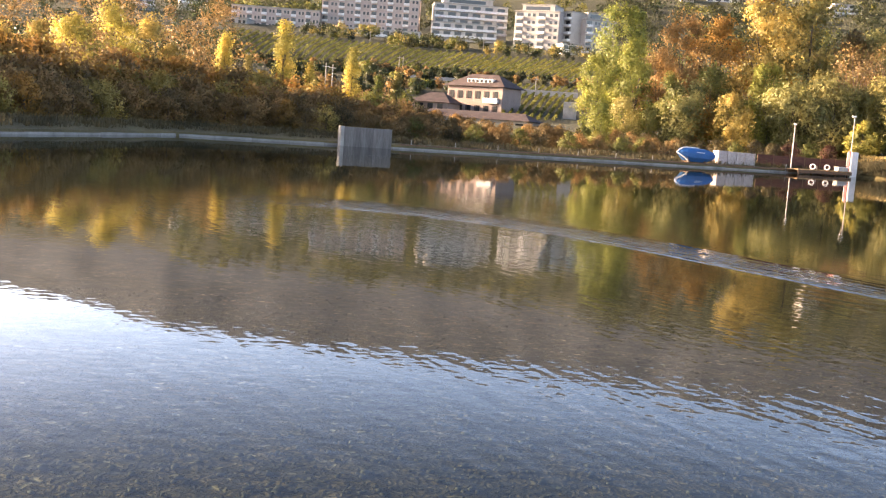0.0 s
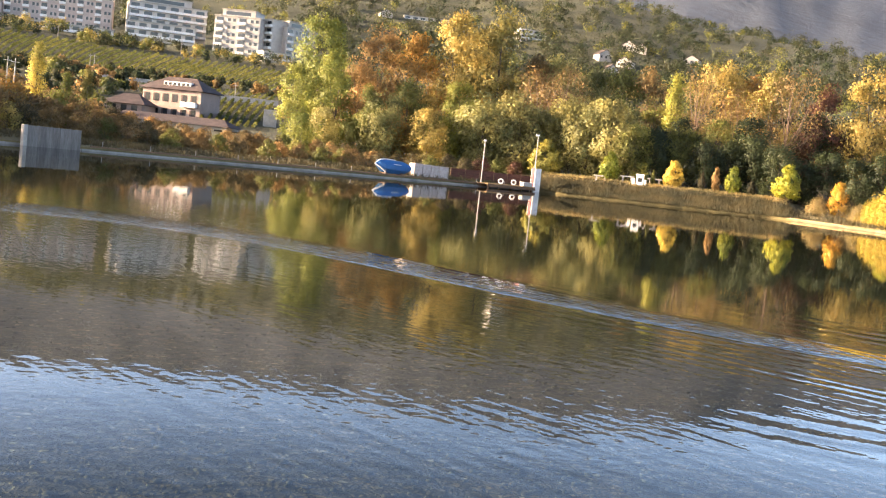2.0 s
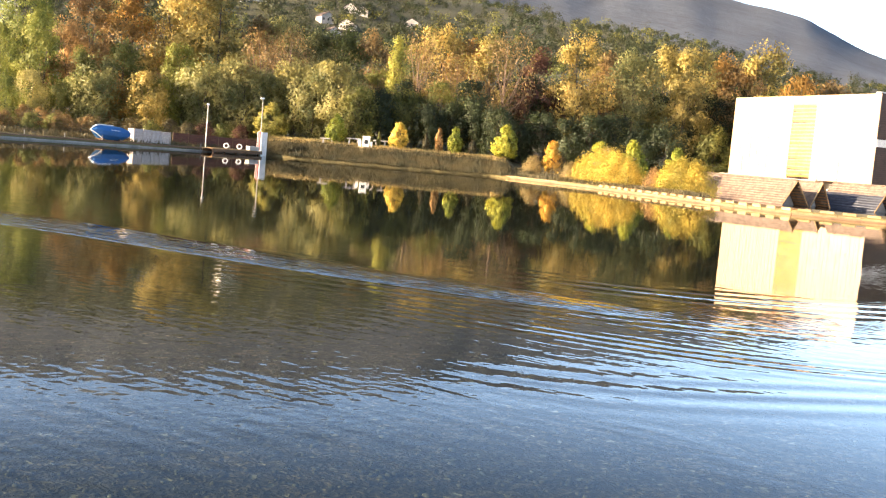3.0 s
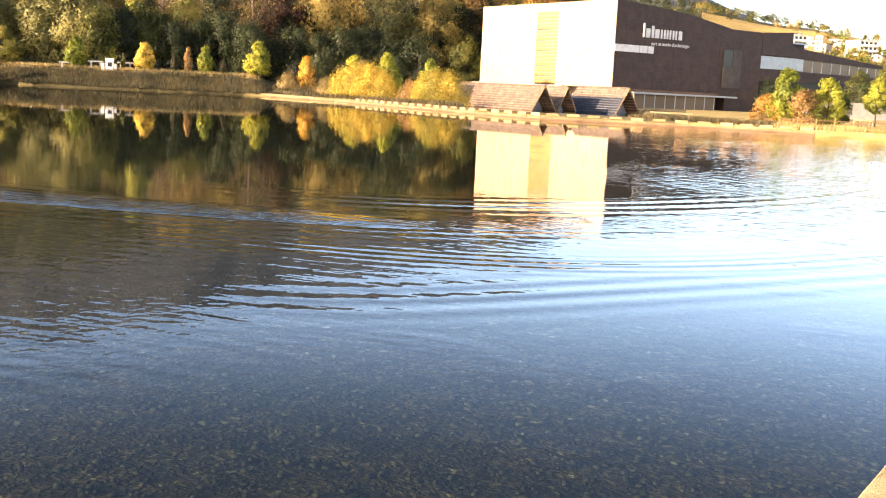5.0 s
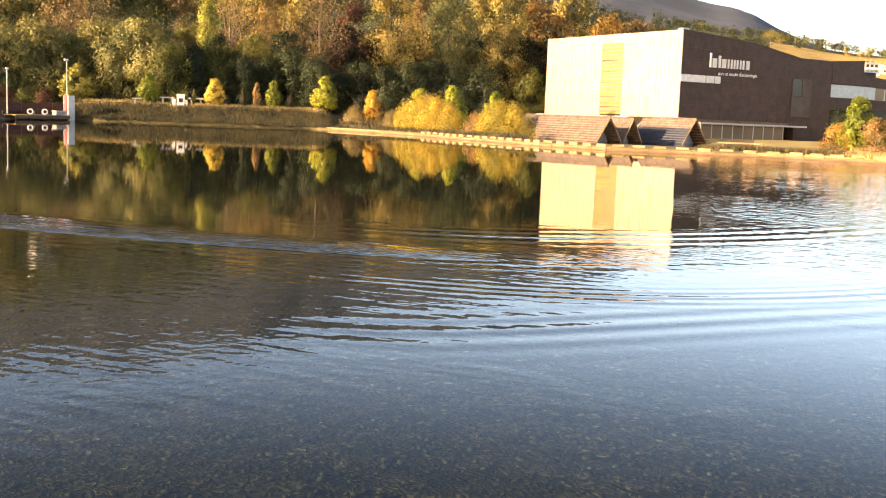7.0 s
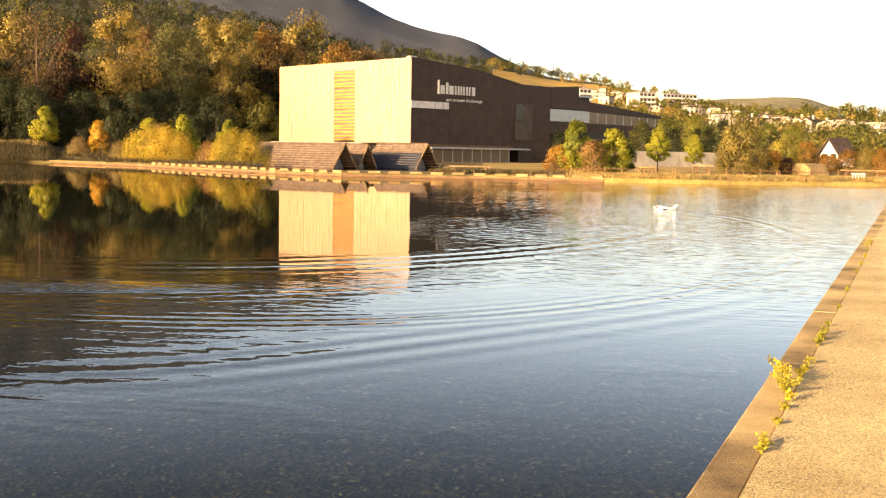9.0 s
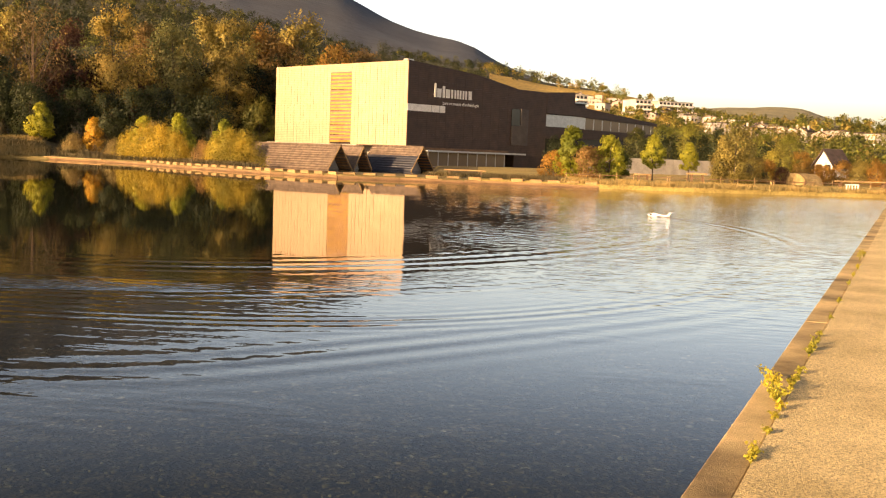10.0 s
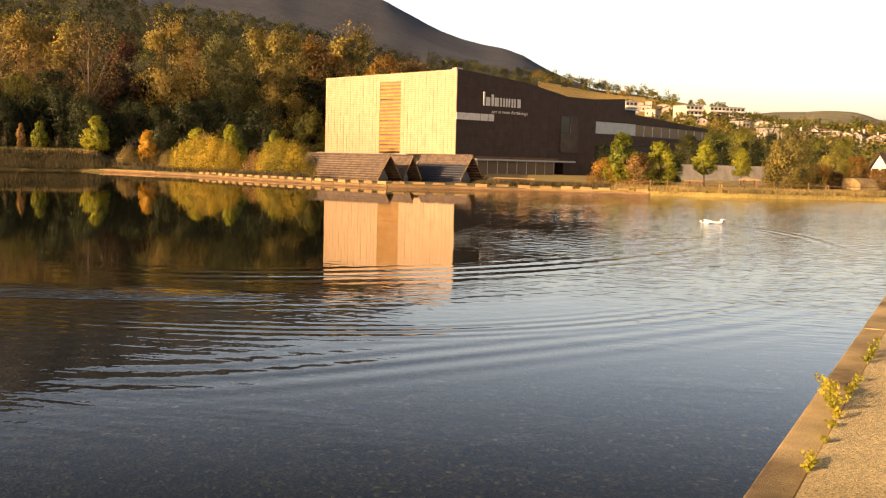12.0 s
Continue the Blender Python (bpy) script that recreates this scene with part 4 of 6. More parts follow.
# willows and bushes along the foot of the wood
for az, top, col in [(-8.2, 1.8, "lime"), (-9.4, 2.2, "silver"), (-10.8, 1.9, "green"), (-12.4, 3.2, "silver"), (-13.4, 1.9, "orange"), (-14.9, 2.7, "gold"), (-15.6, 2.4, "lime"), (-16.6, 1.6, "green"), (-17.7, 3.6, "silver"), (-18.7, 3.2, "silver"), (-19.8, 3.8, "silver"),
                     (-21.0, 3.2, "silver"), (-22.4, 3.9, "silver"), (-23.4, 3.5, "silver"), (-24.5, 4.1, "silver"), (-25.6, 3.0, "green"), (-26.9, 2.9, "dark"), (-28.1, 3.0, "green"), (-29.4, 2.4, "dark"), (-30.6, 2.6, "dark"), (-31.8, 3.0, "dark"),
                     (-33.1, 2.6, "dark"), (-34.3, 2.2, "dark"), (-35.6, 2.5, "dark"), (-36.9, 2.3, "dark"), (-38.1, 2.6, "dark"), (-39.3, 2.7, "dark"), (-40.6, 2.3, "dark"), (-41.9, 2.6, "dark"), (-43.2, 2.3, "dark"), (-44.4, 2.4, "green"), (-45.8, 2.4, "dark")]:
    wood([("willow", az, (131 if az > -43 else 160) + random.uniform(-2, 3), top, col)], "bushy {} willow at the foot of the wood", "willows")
# wood on the left-hand bank; its yellow and gold leaf colours carry the backlit glow
for az, top, col in [(26, 4.0, "gold"), (24, 3.7, "yellow"), (22.4, 3.5, "gold"), (20.6, 3.8, "gold"), (19.0, 4.3, "yellow"), (17.2, 4.9, "yellow"), (15.4, 4.5, "gold"), (14.2, 3.2, "gold"), (13.0, 2.4, "brown")]:
    wood([("round", az, 104 + random.uniform(-3, 6), top, col)], "hazy {} tree on the grassy bank", "trees on the bank")
wood([("poplar", 8.6, 128, 4.9, "yellow"), ("poplar", 11.6, 130, 3.9, "yellow"), ("poplar", 5.0, 128, 3.8, "yellow"), ("poplar", 10.4, 128, 3.0, "gold"), ("poplar", 7.2, 126, 2.9, "yellow"), ("poplar", 3.6, 126, 2.5, "lime"), ("poplar", 2.6, 126, 2.7, "gold")],
     "slim {} poplar above the hedge", "poplars")

# ---- shrubs, reeds and small trees round the basin ----
# low brown thicket along the far bank
n_sh = sum(1 for q in PROTO if q[0] == "shrub")
for az in np.arange(27, -12.5, -0.95):
    for row in range(3):
        a = az + random.uniform(-0.4, 0.4)
        top = table(a, [(27, 2.8), (20, 2.6), (14, 2.3), (10, 2.0), (7, 1.8), (4.5, 1.45), (2, 1.0), (0, 0.7), (-3, 0.5), (-7, 0.55), (-12, 0.35)]) * (0.40 + 0.30 * row)
        d = shore(a) + table(a, [(27, 14), (16, 12), (13.9, 9), (5, 9), (0, 9), (-12, 8)]) + row * 5 + random.uniform(-1, 1)
        h = EYE + d * math.tan(radians(top)) - ground_z(a, d)
        # orange and gold at the left end put the veiling glare into the leaf colours
        col = random.choice(["brown", "brown", "brown", "orange", "gold"] if a > 6 else ["reed", "brown", "green", "brown"])
        plant(PROTO["shrub", random.randrange(n_sh)], a, d, max(0.35, h / 3.2), col, "{} shrub in the thicket behind the basin".format(COLOUR[col]), "shrub", "thicket")
for a in np.arange(-12.5, -21.0, -0.9):
    d = shore(a) + 7 + random.uniform(0, 2)
    col = random.choice(["rust", "reed", "green"])
    plant(PROTO["shrub", random.randrange(n_sh)], a, d, random.uniform(0.45, 0.62), col, "low {} hedge shrub behind the jetty".format(COLOUR[col]), "shrub", "thicket")
# young trees on the reed bank: bearing, top, colour, width
for az, top, col, wide, k in [(-21.2, 1.78, "yellow", 1.35, 0), (-24.6, 1.55, "maple", 1.0, 1), (-27.95, 1.45, "yellow", 0.95, 2), (-30.95, 1.42, "maple", 0.8, 1), (-33.6, 1.76, "maple", 1.05, 0),
                              (-36.15, 1.2, "amber", 0.75, 2), (-29.4, 0.95, "reed", 0.55, 0), (-30.1, 1.35, "brown", 0.5, 2), (-26.9, 0.85, "green", 0.4, 1), (-31.9, 0.8, "reed", 0.8, 1)]:
    d = max(119.0, shore(az) + 5.0) if az > -33.9 else 119.0
    h = EYE + d * math.tan(radians(top)) - ground_z(az, d)
    ob = plant(PROTO["sapling", k], az, d, h / 4.6, col, "young {} tree on the reedy bank".format(COLOUR[col]), "tree", "young trees")
    ob.scale = (ob.scale[0] * wide, ob.scale[1] * wide, ob.scale[2])
# golden bushes beside the deck, and shrubs behind them
for az, d, top, col, wide in [(-37.9, 113, 0.30, "bush", 1.3), (-38.7, 110, 0.66, "bush", 1.5), (-39.5, 107, 0.62, "bush", 1.5), (-40.2, 104, 0.3, "bush", 1.2), (-42.4, 100, 0.3, "bush", 1.2), (-43.0, 98, 0.5, "bush", 1.6), (-43.8, 97, 0.46, "bush", 1.3)]:
    h = EYE + d * math.tan(radians(top)) - 0.35
    ob = plant(PROTO["wisp", random.randrange(3)], az, d, h / 3.1, col, "wispy round {} bush beside the timber deck".format(COLOUR[col]), "bush", "golden bushes", z=0.3)
    ob.scale = (ob.scale[0] * wide * 0.75, ob.scale[1] * wide * 0.75, ob.scale[2])
for az, d, top, col, wide in [(-37.2, 114, 0.0, "straw", 1.2), (-41.6, 103, 0.0, "brown", 1.2), (-35.2, 119, 0.15, "straw", 1.2), (-36.6, 119, 0.2, "reed", 1.2)]:
    h = EYE + d * math.tan(radians(top)) - 0.35
    ob = plant(PROTO["wisp", random.randrange(3)], az, d, h / 3.1, col, "{} undergrowth between golden bushes".format(COLOUR[col]), "bush", "undergrowth", z=0.3)
for az, d, top, col, kind in [(-38.6, 113, 1.3, "maple", "sapling"), (-39.1, 112, 1.05, "straw", "sapling"), (-40.35, 112, 1.5, "maple", "sapling"), (-42.65, 119, 1.3, "maple", "sapling"), (-43.5, 119, 0.85, "green", "sapling")]:
    h = EYE + d * math.tan(radians(top)) - 0.35
    plant(PROTO[kind, random.randrange(3)], az, d, h / 4.6, col, "young {} tree behind the golden bushes".format(COLOUR[col]), "tree", "young trees", z=0.3)
# trees beside the museum
for az, d, top, col, kind in [(-60.0, 88, 0.25, "orange", "shrub"), (-60.9, 88, 1.62, "maple", "sapling"), (-61.8, 86, 0.5, "brown", "shrub"), (-62.3, 90, 0.5, "orange", "shrub"), (-62.85, 87, 1.32, "maple", "sapling"), (-63.4, 90, 0.75, "lime", "sapling"), (-60.2, 112, 1.0, "dark", "willow"),
                              (-65.15, 96, 1.37, "maple", "standard"), (-66.98, 104, 1.02, "maple", "standard"), (-69.3, 98, 1.85, "gold", "willow"), (-69.9, 100, 1.0, "gold", "willow"), (-68.8, 100, 0.9, "gold", "willow"),
                              (-64.2, 160, 1.7, "green", "round"), (-65.6, 158, 1.9, "lime", "round"), (-67.0, 158, 2.0, "lime", "round"), (-68.4, 162, 1.8, "dark", "round"), (-70.6, 160, 1.75, "lime", "round"),
                              (-71.9, 158, 1.6, "lime", "round"), (-73.0, 240, 1.3, "gold", "round"), (-75.4, 240, 1.3, "gold", "round"), (-76.8, 150, 1.0, "lime", "round"), (-64.4, 140, 1.3, "dark", "willow"), (-65.8, 140, 1.4, "dark", "willow"), (-67.4, 142, 1.3, "dark", "willow"), (-68.4, 140, 1.1, "dark", "willow"), (-70.9, 130, 1.0, "dark", "willow"),
                              (-71.4, 112, 0.95, "yellow", "willow"), (-70.9, 106, 0.2, "orange", "shrub"), (-72.5, 112, 0.7, "orange", "willow"), (-73.3, 108, 0.05, "orange", "shrub"), (-71.6, 104, -0.1, "rust", "shrub"), (-73.7, 112, 0.1, "orange", "shrub"), (-74.5, 113, 0.3, "orange", "shrub"), (-75.3, 112, 0.35, "gold", "willow"), (-76.1, 112, 0.45, "orange", "willow"), (-77.0, 112, 0.5, "gold", "willow")]:
    h0 = {"round": 17.5, "willow": 9.2, "sapling": 4.6, "shrub": 3.2, "standard": 5.1}[kind]
    h = EYE + d * math.tan(radians(top)) - ground_z(az, d)
    plant(PROTO[kind, random.randrange(3)], az, d, h / h0, col, "{} tree among the gardens beside the museum".format(COLOUR[col]), "tree", "garden trees")


def tufts(name, spots, height, per, mat, label, category, seed, width=0.02, spread=0.35):
    """Tufts of stalks: thin upright blades, joined."""
    rng = np.random.default_rng(seed)
    P = np.repeat(np.array(spots, float), per, 0)
    n = len(P)
    P[:, :2] += rng.normal(size=(n, 2)) * spread
    h = height * (0.45 + 0.75 * rng.random(n))
    t = rng.random(n) * 2 * np.pi
    side = np.stack([np.cos(t), np.sin(t), 0 * t], 1) * width * (0.6 + 0.8 * rng.random(n))[:, None]
    tip = P + np.stack([rng.normal(size=n) * 0.22 * h, rng.normal(size=n) * 0.22 * h, h], 1)
    V = np.empty((n, 3, 3))
    V[:, 0], V[:, 1], V[:, 2] = P - side, P + side, tip
    ob = raw_object(name, V.reshape(-1, 3), np.arange(3 * n).reshape(n, 3), mat)
    return tagged(ob, label, category, kind="stuff")


def spots_along(a0, a1, n, o0, o1, seed):
    rng = np.random.default_rng(seed)
    out = []
    for _ in range(n):
        a = a0 + (a1 - a0) * rng.random()
        d = shore(a) + o0 + (o1 - o0) * rng.random()
        out.append(tuple(pol(a, d, ground_z(a, d) - 0.02)))
    return out


tufts("reeds", spots_along(-21.3, -33.9, 3400, -0.12, 4.4, 1), 0.42, 13, M_LEAF["reed"], "dull green reeds covering the bank", "reeds", 1, 0.028)
tufts("dry_grass", spots_along(-21.3, -33.6, 620, 4.1, 5.6, 2), 0.34, 14, M_LEAF["straw"], "straw-coloured tall grass on top of the bank", "grass", 2, 0.035)
tufts("dry_grass", spots_along(-60.5, -76.9, 1700, 0.3, 7.0, 3), 0.30, 10, M_LEAF["straw"], "sunlit straw-coloured grass beside the basin", "grass", 3, 0.04)
tufts("dry_grass", spots_along(-53.5, -60.5, 500, 2.5, 8.0, 4), 0.34, 10, M_LEAF["reed"], "dull grass behind the timber edging", "grass", 4, 0.04)
tufts("grass", spots_along(26, -20.5, 1400, 1.8, 7.0, 5), 0.4, 10, M_LEAF["reed"], "short dull grass on the far bank", "grass", 5, 0.05)
tufts("grass", spots_along(-34.3, -45, 500, 1.8, 9.0, 6), 0.45, 10, M_LEAF["reed"], "dull dry grass round the golden bushes", "grass", 6, 0.04)

# far trees of the hillside
rng = np.random.default_rng(77)
WOODS = ["dark", "green", "lime", "gold", "brown", "wood"]
far_c, far_r = {c + e: [] for c in WOODS for e in ("", " near")}, {c + e: [] for c in WOODS for e in ("", " near")}


def scatter(a0, a1, d0, d1, n, size, cols):
    for _ in range(n):
        a, d = rng.uniform(min(a0, a1), max(a0, a1)), d0 * (d1 / d0) ** rng.random()
        if -62.5 < a < -56.2 and 560 < d < 910:
            continue
        p = pol(a, d, ground_z(a, d))
        c = cols[int(rng.random() * len(cols))]
        r = size * rng.uniform(0.7, 1.4)
        if d < 480:
            c = c + " near"
        for _ in range(4):
            far_c[c].append((p.x + rng.normal() * r * 0.4, p.y + rng.normal() * r * 0.4, p.z + r * rng.uniform(0.3, 1.3)))
            far_r[c].append(r * rng.uniform(0.45, 0.75))


scatter(-8, -58, 480, 1250, 1700, 5.6, ["dark", "dark", "wood", "wood", "wood", "wood", "green"])
scatter(14, -10, 500, 1000, 380, 5.5, ["dark", "wood", "wood", "green"])
scatter(9, 1.5, 215, 285, 70, 1.6, ["wood", "green", "brown", "dark"])
scatter(1.5, -2.6, 225, 285, 26, 1.3, ["wood", "brown", "dark"])
scatter(12, -8, 268, 290, 110, 1.3, ["wood", "dark", "brown"])
scatter(9, -8, 388, 420, 90, 2.6, ["wood", "dark", "green", "gold"])
scatter(-21, -30, 395, 540, 130, 3.0, ["dark", "wood", "wood", "green", "gold"])
scatter(6, 2, 150, 200, 40, 2.0, ["green", "brown", "wood"])
scatter(28, 11, 200, 600, 320, 4.5, ["dark", "wood", "brown", "brown"])
scatter(-8, -52, 210, 470, 420, 4.5, ["dark", "wood", "wood", "green", "brown", "green"])
scatter(-56, -63, 925, 1040, 55, 5.0, ["green", "gold", "wood"])
scatter(-60, -78, 190, 420, 130, 4.0, ["green", "lime", "gold", "green"])
scatter(-62, -78, 420, 1050, 330, 3.6, ["green", "lime", "gold", "green"])
for c in far_c:
    if far_c[c]:
        near = c.endswith("near")
        ob = leaves("hillside_trees", leaf_cloud(far_c[c], far_r[c], 58 if near else 40, 0.34 if near else 0.62, rng, 0.8, 0.0, False), M_LEAF[c.split()[0]])
        tagged(ob, "{} woods covering the hillside".format(COLOUR[c.split()[0]]), "woods", kind="stuff")

# ---- far bank: edging, jetty, wall, boat, posts ----
def along(p, q, z=0.0):
    """A frame at p whose x axis points to q."""
    p, q = Vector((*p, z)), Vector((*q, z))
    return Matrix.Translation(p) @ pose(0, 0, 0, 0, 0, math.degrees(math.atan2(q.y - p.y, q.x - p.x))), (q - p).length


for (p, q) in (((-32.6, -6.2), (-23.7, 56.8)), ((-23.7, 56.8), (-20.3, 82.0)), ((-20.3, 82.0), (44.0, 114.5))):
    m, L = along(p, q)
    ob = thing("basin_edging", m, "pale concrete edging along the far side of the basin", "edging", "basin edging", "structure")
    n = max(1, int(L / 3.0))
    w = L / n
    me = shared("slab", boxes((0.0, w - 0.03, -0.10, 0.45, -0.9, 0.15), bevel=0.02), M_EDGE)
    for i in range(n):
        piece("slab", me, ob, pose(i * w, 0, random.uniform(-0.02, 0.02)))
    part("footpath", boxes((0, L, 1.6, 2.7, -0.2, 0.42)), M_EDGE, ob)

# long low jetty rail in front of the far bank
m, L = along((-4.0, 92.0), (43.2, 115.0))
rail = thing("low_rail", m, "low dark wooden rail on short posts along the far bank", "rail")
part("beam", boxes((0, L, -1.05, -0.85, 0.28, 0.42), (0, L, -0.9, -0.2, 0.16, 0.24)), M_WOOD, rail)
for i in range(13):
    x = 1.0 + i * (L - 2) / 12
    part("post", tube(bmesh.new(), [(x, -0.95, -0.6), (x, -0.95, 0.85)], [0.045, 0.04], 6), M_EDGE, rail)

# concrete screen wall in the water
p0, p1 = pol(5.25, 87.5), pol(2.72, 89.2)
m, L = along((p0.x, p0.y), (p1.x, p1.y))
wall = thing("screen_wall", m, "stained free-standing concrete wall at the water's edge", "wall")
M_STREAK = rough_surface("streaked_concrete", (0.085, 0.078, 0.072), (0.24, 0.225, 0.21), 1.6, 14, 0.9, 0.3, 0.02, stretch=(1, 1, 0.12))
n = 5
me = shared("panel", boxes((0.0, L / n - 0.012, 0.0, 0.35, -0.6, 1.58), bevel=0.006), M_STREAK)
for i in range(n):
    piece("panel", me, wall, pose(i * L / n, random.uniform(-0.01, 0.01), 0))
part("end_face", boxes((-0.32, -0.01, -0.05, 0.5, -0.6, 1.62), bevel=0.02), M_CONCRETE, wall, "pale end pillar")

# blue covered boat on the bank
p0, p1 = pol(-12.25, shore(-12.25) + 1.6), pol(-13.95, shore(-13.95) + 1.2)
m, L = along((p0.x, p0.y), (p1.x, p1.y), 0.45)
boat = thing("covered_boat", m, "boat on the bank under a blue tarpaulin", "boat")
bm = bmesh.new()
secs = [(0.0, 0.05, 0.80, 0.98), (0.4, 0.45, 0.48, 1.34), (0.85, 0.75, 0.14, 1.42), (1.7, 0.95, 0.03, 1.40), (L - 0.7, 0.95, 0.03, 1.32), (L, 0.85, 0.30, 1.10)]
rings = []
for x, hw, zb, zt in secs:
    prof = [(-hw * 0.35, zb), (-hw * 0.9, zb + 0.3 * (zt - zb)), (-hw, zb + 0.6 * (zt - zb)), (-hw * 0.55, zb + 0.93 * (zt - zb)), (0, zt), (hw * 0.55, zb + 0.93 * (zt - zb)), (hw, zb + 0.6 * (zt - zb)), (hw * 0.9, zb + 0.3 * (zt - zb)), (hw * 0.35, zb)]
    rings.append([bm.verts.new((x, y, z)) for y, z in prof])
for r0, r1 in zip(rings, rings[1:]):
    for k in range(9):
        bm.faces.new((r0[k], r0[(k + 1) % 9], r1[(k + 1) % 9], r1[k]))
bm.faces.new(rings[0])
bm.faces.new(rings[-1][::-1])
bmesh.ops.recalc_face_normals(bm, faces=bm.faces)
tarp = part("tarpaulin", bm, M_BLUE, boat)
part("bow_trim", tube(bmesh.new(), [(0.85, -0.72, 0.14), (0.4, -0.44, 0.56), (-0.04, -0.02, 0.90), (0.4, -0.24, 1.34), (0.9, -0.32, 1.44), (2.2, -0.4, 1.40)], [0.05, 0.07, 0.09, 0.08, 0.06, 0.04], 6), M_WHITE, tarp, "white bow and upper edge")
part("tarp_stripe", tube(bmesh.new(), [(1.7, -0.9, 0.98), (2.6, -0.93, 0.95)], [0.035, 0.035], 5), M_WHITE, tarp)
for x in (1.0, 2.9):
    part("support", boxes((x, x + 0.15, -0.6, 0.6, -0.25, 0.15)), M_WOOD, boat)
p0, p1 = pol(-14.35, shore(-14.35) + 2.2), pol(-16.15, shore(-16.15) + 2.2)
m, L = along((p0.x, p0.y), (p1.x, p1.y), 0.45)
store = thing("mesh_store", m, "pale mesh-covered stack of materials on the bank", "stack")
M_MESH = rough_surface("pale_mesh", (0.36, 0.31, 0.285), (0.56, 0.50, 0.47), 3, 18, 0.9, 0.4)
n = 4
for i in range(n):
    part("panel", boxes((i * L / n + 0.02, (i + 1) * L / n - 0.02, 0, 0.9, 0.0, 1.32 - 0.03 * i), bevel=0.03), M_MESH, store)
for i in range(n + 1):
    part("upright", boxes((i * L / n - 0.03, i * L / n + 0.03, -0.06, -0.01, 0.0, 1.36 - 0.03 * i)), M_MESH, store)
# hurdle fence behind the jetty
p0, p1 = pol(-16.3, shore(-16.3) + 4.0), pol(-20.75, shore(-20.7) + 2.0)
m, L = along((p0.x, p0.y), (p1.x, p1.y), 0.4)
fence = thing("woven_fence", m, "dark reddish woven hurdle fence behind the jetty", "fence")
M_HURDLE = rough_surface("reddish_hurdle", (0.06, 0.025, 0.018), (0.14, 0.06, 0.04), 2, 20, 0.9, 0.5, 0.03, stretch=(1, 1, 5))
for i in range(6):
    part("panel", boxes((i * L / 6 + 0.03, (i + 1) * L / 6 - 0.03, 0, 0.08, -0.1, 1.28 - 0.04 * (i % 2))), M_HURDLE, fence)
for i in range(7):
    part("post", tube(bmesh.new(), [(i * L / 6, 0.02, -0.3), (i * L / 6, 0.02, 1.38)], [0.06, 0.05], 6), M_WOOD, fence)
# jetty platform with two white rings
p0, p1 = pol(-18.2, 114.5), pol(-20.75, 120.5)
m, L = along((p0.x, p0.y), (p1.x, p1.y))
jet = thing("jetty", m, "low pale wooden jetty at the corner of the basin", "jetty")
n = 14
me = shared("plank", boxes((0.0, L / n - 0.03, -0.3, 1.2, 0.40, 0.50), bevel=0.01), M_TIMBER)
for i in range(n):
    piece("plank", me, jet, pose(i * L / n, 0, 0))
part("beam", boxes((0, L, -0.32, -0.2, 0.12, 0.39), (0, L, 1.0, 1.1, 0.12, 0.39)), M_WOOD, jet)
for i in range(5):
    part("pile", tube(bmesh.new(), [(0.4 + i * (L - 0.8) / 4, -0.05, -0.8), (0.4 + i * (L - 0.8) / 4, -0.05, 0.4)], [0.09, 0.09], 7), M_WOOD, jet)
for a in (-19.0, -19.68):
    p = pol(a, 116.8 if a > -19.3 else 118.2)
    ring = thing("life_ring", Matrix.Translation((p.x, p.y, 0.50)) @ pose(0, 0, 0.31, 90, 0, -18), "white life ring standing on the jetty", "life ring", "life rings")
    bm = bmesh.new()
    rg = []
    for k in range(20):
        t = 2 * math.pi * k / 20
        c = Vector((0.24 * math.cos(t), 0.24 * math.sin(t), 0))
        rg.append([bm.verts.new(c + 0.07 * (math.cos(u) * c.normalized() + math.sin(u) * Vector((0, 0, 1)))) for u in [2 * math.pi * j / 8 for j in range(8)]])
    for k in range(20):
        for j in range(8):
            bm.faces.new((rg[k][j], rg[(k + 1) % 20][j], rg[(k + 1) % 20][(j + 1) % 8], rg[k][(j + 1) % 8]))
    part("ring", bm, M_WHITE, ring, smooth=True)
p = pol(-20.35, 119.2)
chest = thing("storage_box", Matrix.Translation((p.x, p.y, 0.5)) @ pose(0, 0, 0, 0, 0, 25), "pale green-white box on the end of the jetty", "box")
cbody = part("body", boxes((-0.7, 0.7, -0.3, 0.3, 0, 0.38), bevel=0.03), M_PLASTER, chest)
part("lid", boxes((-0.74, 0.74, -0.33, 0.33, 0.385, 0.45), bevel=0.02), M_WHITE, cbody)
# white gate post with red edge
p = pol(-20.82, 121)
gate = thing("gate_post", Matrix.Translation((p.x, p.y, 0)) @ pose(0, 0, 0, 0, 0, 22), "tall white rendered post with a red edge by the jetty", "post")
shaft = part("shaft", boxes((-0.45, 0.45, -0.35, 0.35, -0.6, 2.58), bevel=0.02), M_WHITE, gate)
M_RED = plain("red_paint", (0.20, 0.03, 0.04), 0.6)
part("edge", boxes((-0.54, -0.46, -0.2, 0.2, 0.6, 2.65)), M_RED, shaft, "dark red edge")
